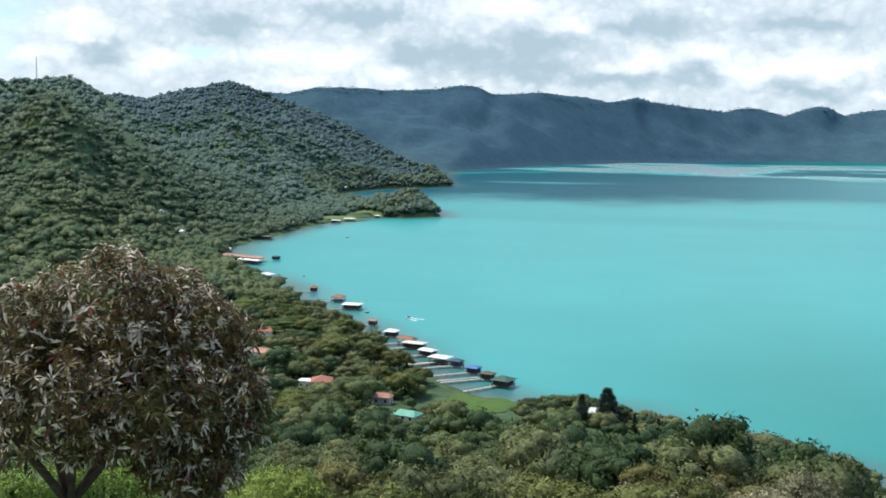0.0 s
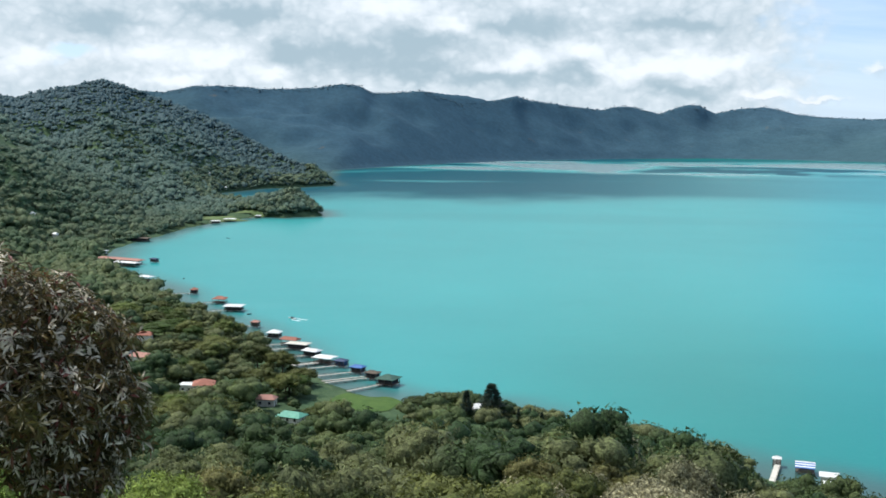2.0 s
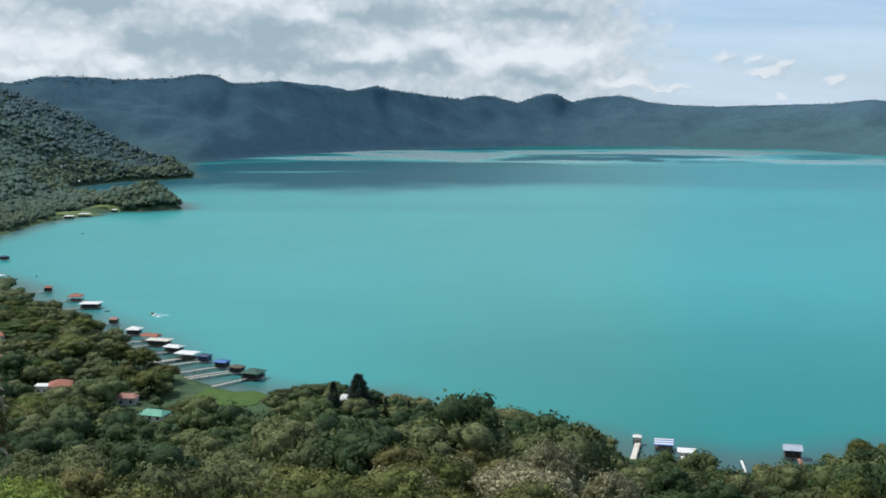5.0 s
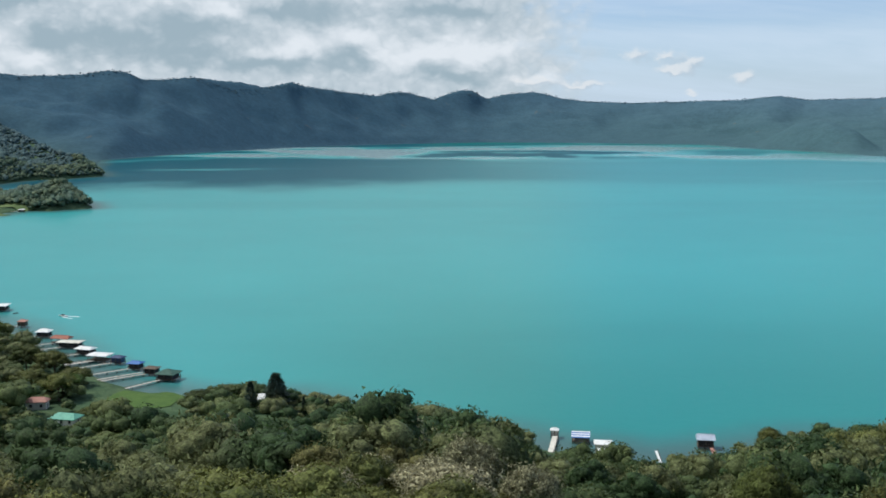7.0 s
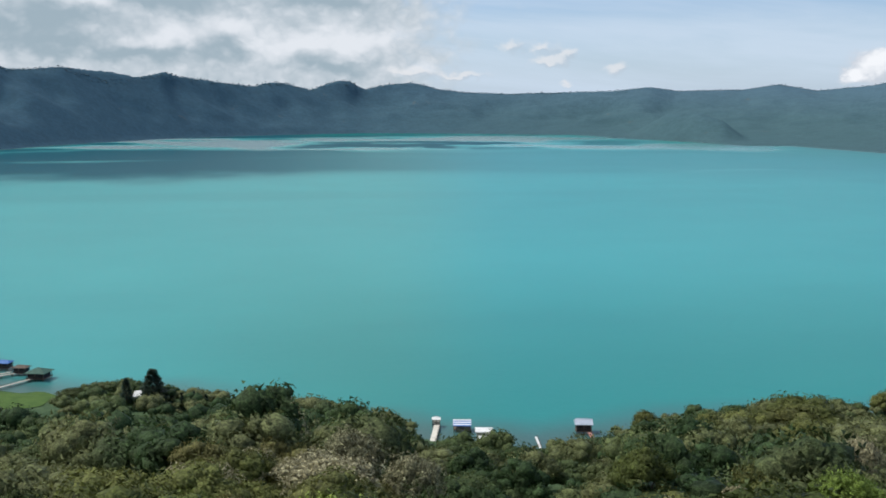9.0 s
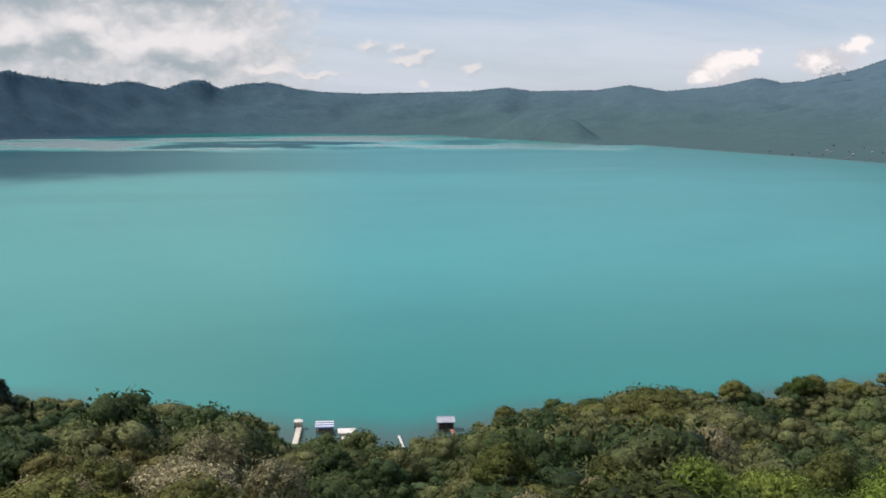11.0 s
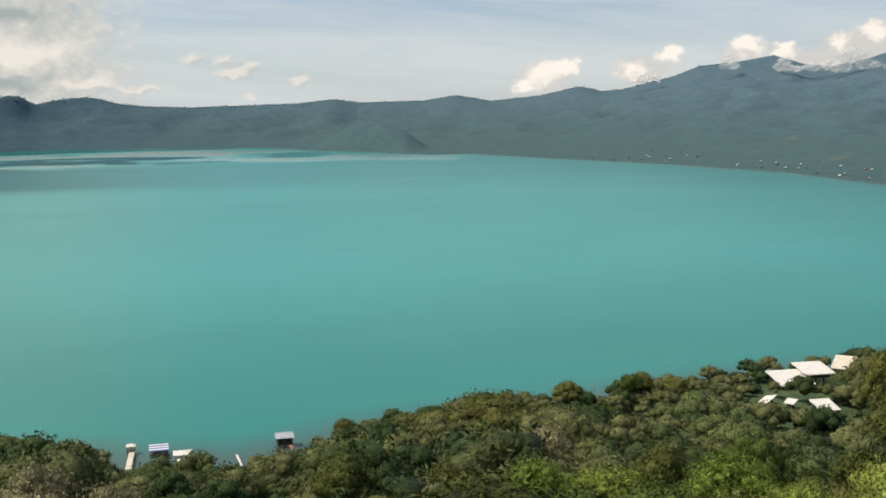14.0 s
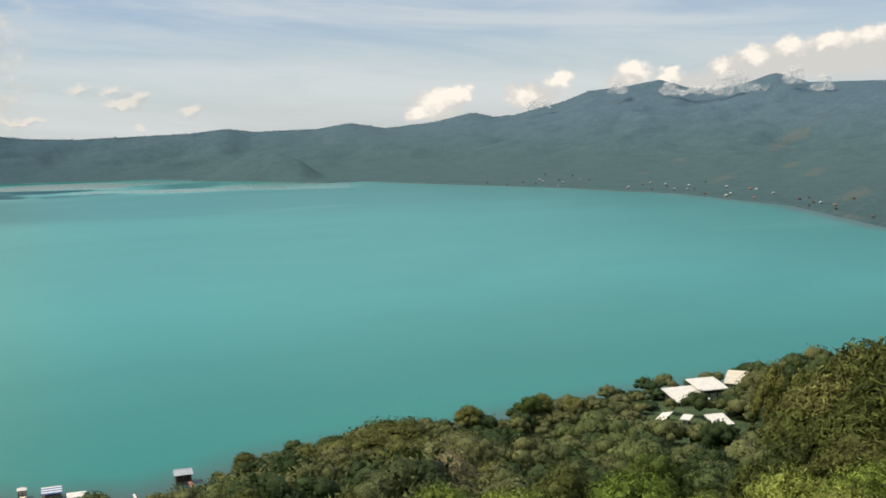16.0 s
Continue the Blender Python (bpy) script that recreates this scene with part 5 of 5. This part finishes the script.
# scattered houses across the lake and on the wooded hill
hamlet = random.Random(12)
for k in range(44):
    b = 27 + 21.3 * hamlet.random() ** 0.7
    low = float(np.interp(b, [27, 33.3, 38.8, 44.2, 48.5], [-2.6, -2.85, -3.2, -3.85, -4.95]))
    gx, gy, gz = spot(b, low + abs(hamlet.gauss(0.06, 0.35)))
    if gz < 0.2:
        continue
    house(gx, gy, gz, hamlet.uniform(2.6, 4.6), hamlet.uniform(2.4, 3.4), hamlet.uniform(1.6, 2.2), hamlet.uniform(0, 180), hamlet.choice([M_CREAM, M_GREY_ROOF, M_PINK, M_GREY_ROOF, M_WOOD, M_WOOD, M_MUD]), M_MUD,
          "small house among trees across the lake", windows=False)
for b, e in [(-31.2, -4.9), (-28.2, -4.7), (-23.9, -3.0), (-22.9, -2.9), (-29.5, -5.6), (-30.2, -5.9), (-22.1, -3.6)]:
    gx, gy, gz = spot(b, e)
    house(gx, gy, gz + 2.5, 4, 3.6, 3.4, hamlet.uniform(-20, 20), hamlet.choice([M_WHITE, M_WHITE, M_CREAM]), M_WALL, "white roofed house on the wooded hillside", windows=False)


# ---- mast, boat ----
def radio_mast():
    gx, gy, gz = *plan(-36.8, 1690), 0.0
    gz = float(height(np.array([gx]), np.array([gy]))[0])
    mast = tagged(new("radio_mast"), "thin steel lattice mast on the hill crest", "mast")
    mast.matrix_basis = pose(gx, gy, gz)
    for a in (90, 210, 330):
        bm = bmesh.new()
        c, s = math.cos(radians(a)), math.sin(radians(a))
        limb(bm, (c * 1.1, s * 1.1, -1), (c * 0.25, s * 0.25, 38), 0.28, 0.2)
        part("leg", bm, M_STEEL, mast)
    bm = bmesh.new()
    for k in range(14):
        w = 1.1 - 0.85 * k / 14
        for a in (90, 210, 330):
            limb(bm, (math.cos(radians(a)) * w, math.sin(radians(a)) * w, k * 2.6), (math.cos(radians(a + 120)) * w * 0.95, math.sin(radians(a + 120)) * w * 0.95, k * 2.6 + 2.6), 0.08, 0.08, 4)
    part("bracing", bm, M_STEEL, mast)


radio_mast()


def motor_boat():
    x, y = plan(-18.85, 708)
    boat = tagged(new("motor_boat"), "small white motor boat under way on the lake", "boat")
    boat.matrix_basis = pose(x, y, 0, 0, 0, 155)
    bm = bmesh.new()
    rings_ = []
    for k, (u, w, keel) in enumerate([(-3, 0.95, 0), (-1, 1.05, -0.05), (1.2, 0.9, 0), (2.5, 0.5, 0.25), (3.3, 0.05, 0.6)]):
        rings_.append([bm.verts.new((u, a * w, z)) for a, z in ((-1, 0.75), (-0.7, 0.1 + keel * 0.4), (0, -0.25 + keel), (0.7, 0.1 + keel * 0.4), (1, 0.75))])
    for a, b in zip(rings_, rings_[1:]):
        for k in range(4):
            bm.faces.new((a[k], b[k], b[k + 1], a[k + 1]))
        bm.faces.new((a[4], b[4], b[0], a[0]))
    bm.faces.new(rings_[0])
    part("hull", bm, M_WHITE, boat)
    bm = bmesh.new()
    box(bm, 1.6, 1.5, 0.6, -0.2, 0, 0.75, 0.12)
    part("windscreen", bm, M_DARK, boat)
    for side in (-1, 1):
        bm = bmesh.new()
        box(bm, 9, 1.2, 0.08, -6, side * 1.9, 0.0, 0.02)
        bmesh.ops.rotate(bm, verts=bm.verts, cent=(-2, 0, 0), matrix=Matrix.Rotation(side * -0.16, 3, "Z"))
        part("wake", bm, M_FOAM, boat)


motor_boat()
for b, far in ((-24.2, 900), (-21.0, 728), (-24.6, 1290), (-22.0, 1200)):
    bx, by = plan(b, far)
    buoy = tagged(new("moored_rowing_boat"), "small dark rowing boat moored on the lake", "boat", "moored boats")
    buoy.matrix_basis = pose(bx, by, 0, 0, 0, 40 * b)
    bm = bmesh.new()
    v = box(bm, 3.6, 1.3, 0.5, 0, 0, -0.1)
    for w in v:
        if w.co.z < 0.1:
            w.co.x *= 0.75
            w.co.y *= 0.6
    part("hull", bm, M_DARK, buoy)
    bm = bmesh.new()
    box(bm, 0.3, 1.1, 0.06, 0.2, 0, 0.42)
    part("thwart", bm, M_WOOD, buoy)


# ---- clouds against the volcano ----
def cloud(bearing, elevation, distance, wide, high, puffs, seed):
    """A heap of lumpy puffs, flat below and billowing above."""
    rng = random.Random(seed)
    heaps = []
    for k in range(puffs):
        u = rng.uniform(-1, 1)
        r = high * rng.uniform(0.15, 0.33) * (1.15 - 0.55 * abs(u))
        up = rng.random() ** 1.3 * max(0.1, 1 - abs(u) ** 1.6)
        heaps.append((u * wide * 0.46, rng.uniform(-0.12, 0.12) * wide, r * 0.4 + up * high * 0.62, r))
    x, y = plan(bearing, distance)
    thing = tagged(new("cloud"), "white billowing cumulus cloud resting against the volcano", "cloud", "cumulus clouds")
    thing.matrix_basis = pose(x, y, EYE + distance * math.tan(radians(elevation + 0.03)), 0, 0, -bearing)
    size = high * 0.2
    for name, swell, mat in CLOUD_SHELLS:
        bm = bmesh.new()
        for px, py, pz, r in heaps:
            r = r * swell
            bmesh.ops.create_icosphere(bm, subdivisions=2, radius=1.0, matrix=Matrix.Translation((px, py, pz)) @ Matrix.Diagonal((1.25 * r, 1.1 * r, 0.85 * r, 1)))
        for v in bm.verts:
            p = v.co / size
            v.co += noise.noise_vector(p) * size * 0.35 + noise.noise_vector(p * 2.7) * size * 0.1
        ob = part(name, bm, mat, thing)
        skin = ob.modifiers.new("skin", "REMESH")
        skin.mode, skin.voxel_size, skin.use_smooth_shade = "VOXEL", high * 0.05, True


for k, row in enumerate([(36.0, 1.75, 4500, 75, 55, 9), (38.5, 1.62, 4500, 85, 55, 9), (40.0, 1.6, 4450, 170, 60, 16), (41.7, 1.6, 4350, 150, 95, 18), (43.2, 1.65, 4300, 65, 26, 7), (44.3, 1.95, 4250, 60, 80, 10),
                         (45.6, 1.55, 4200, 85, 60, 10), (32.0, 1.1, 4550, 130, 50, 12)]):
    cloud(*row, 300 + k)
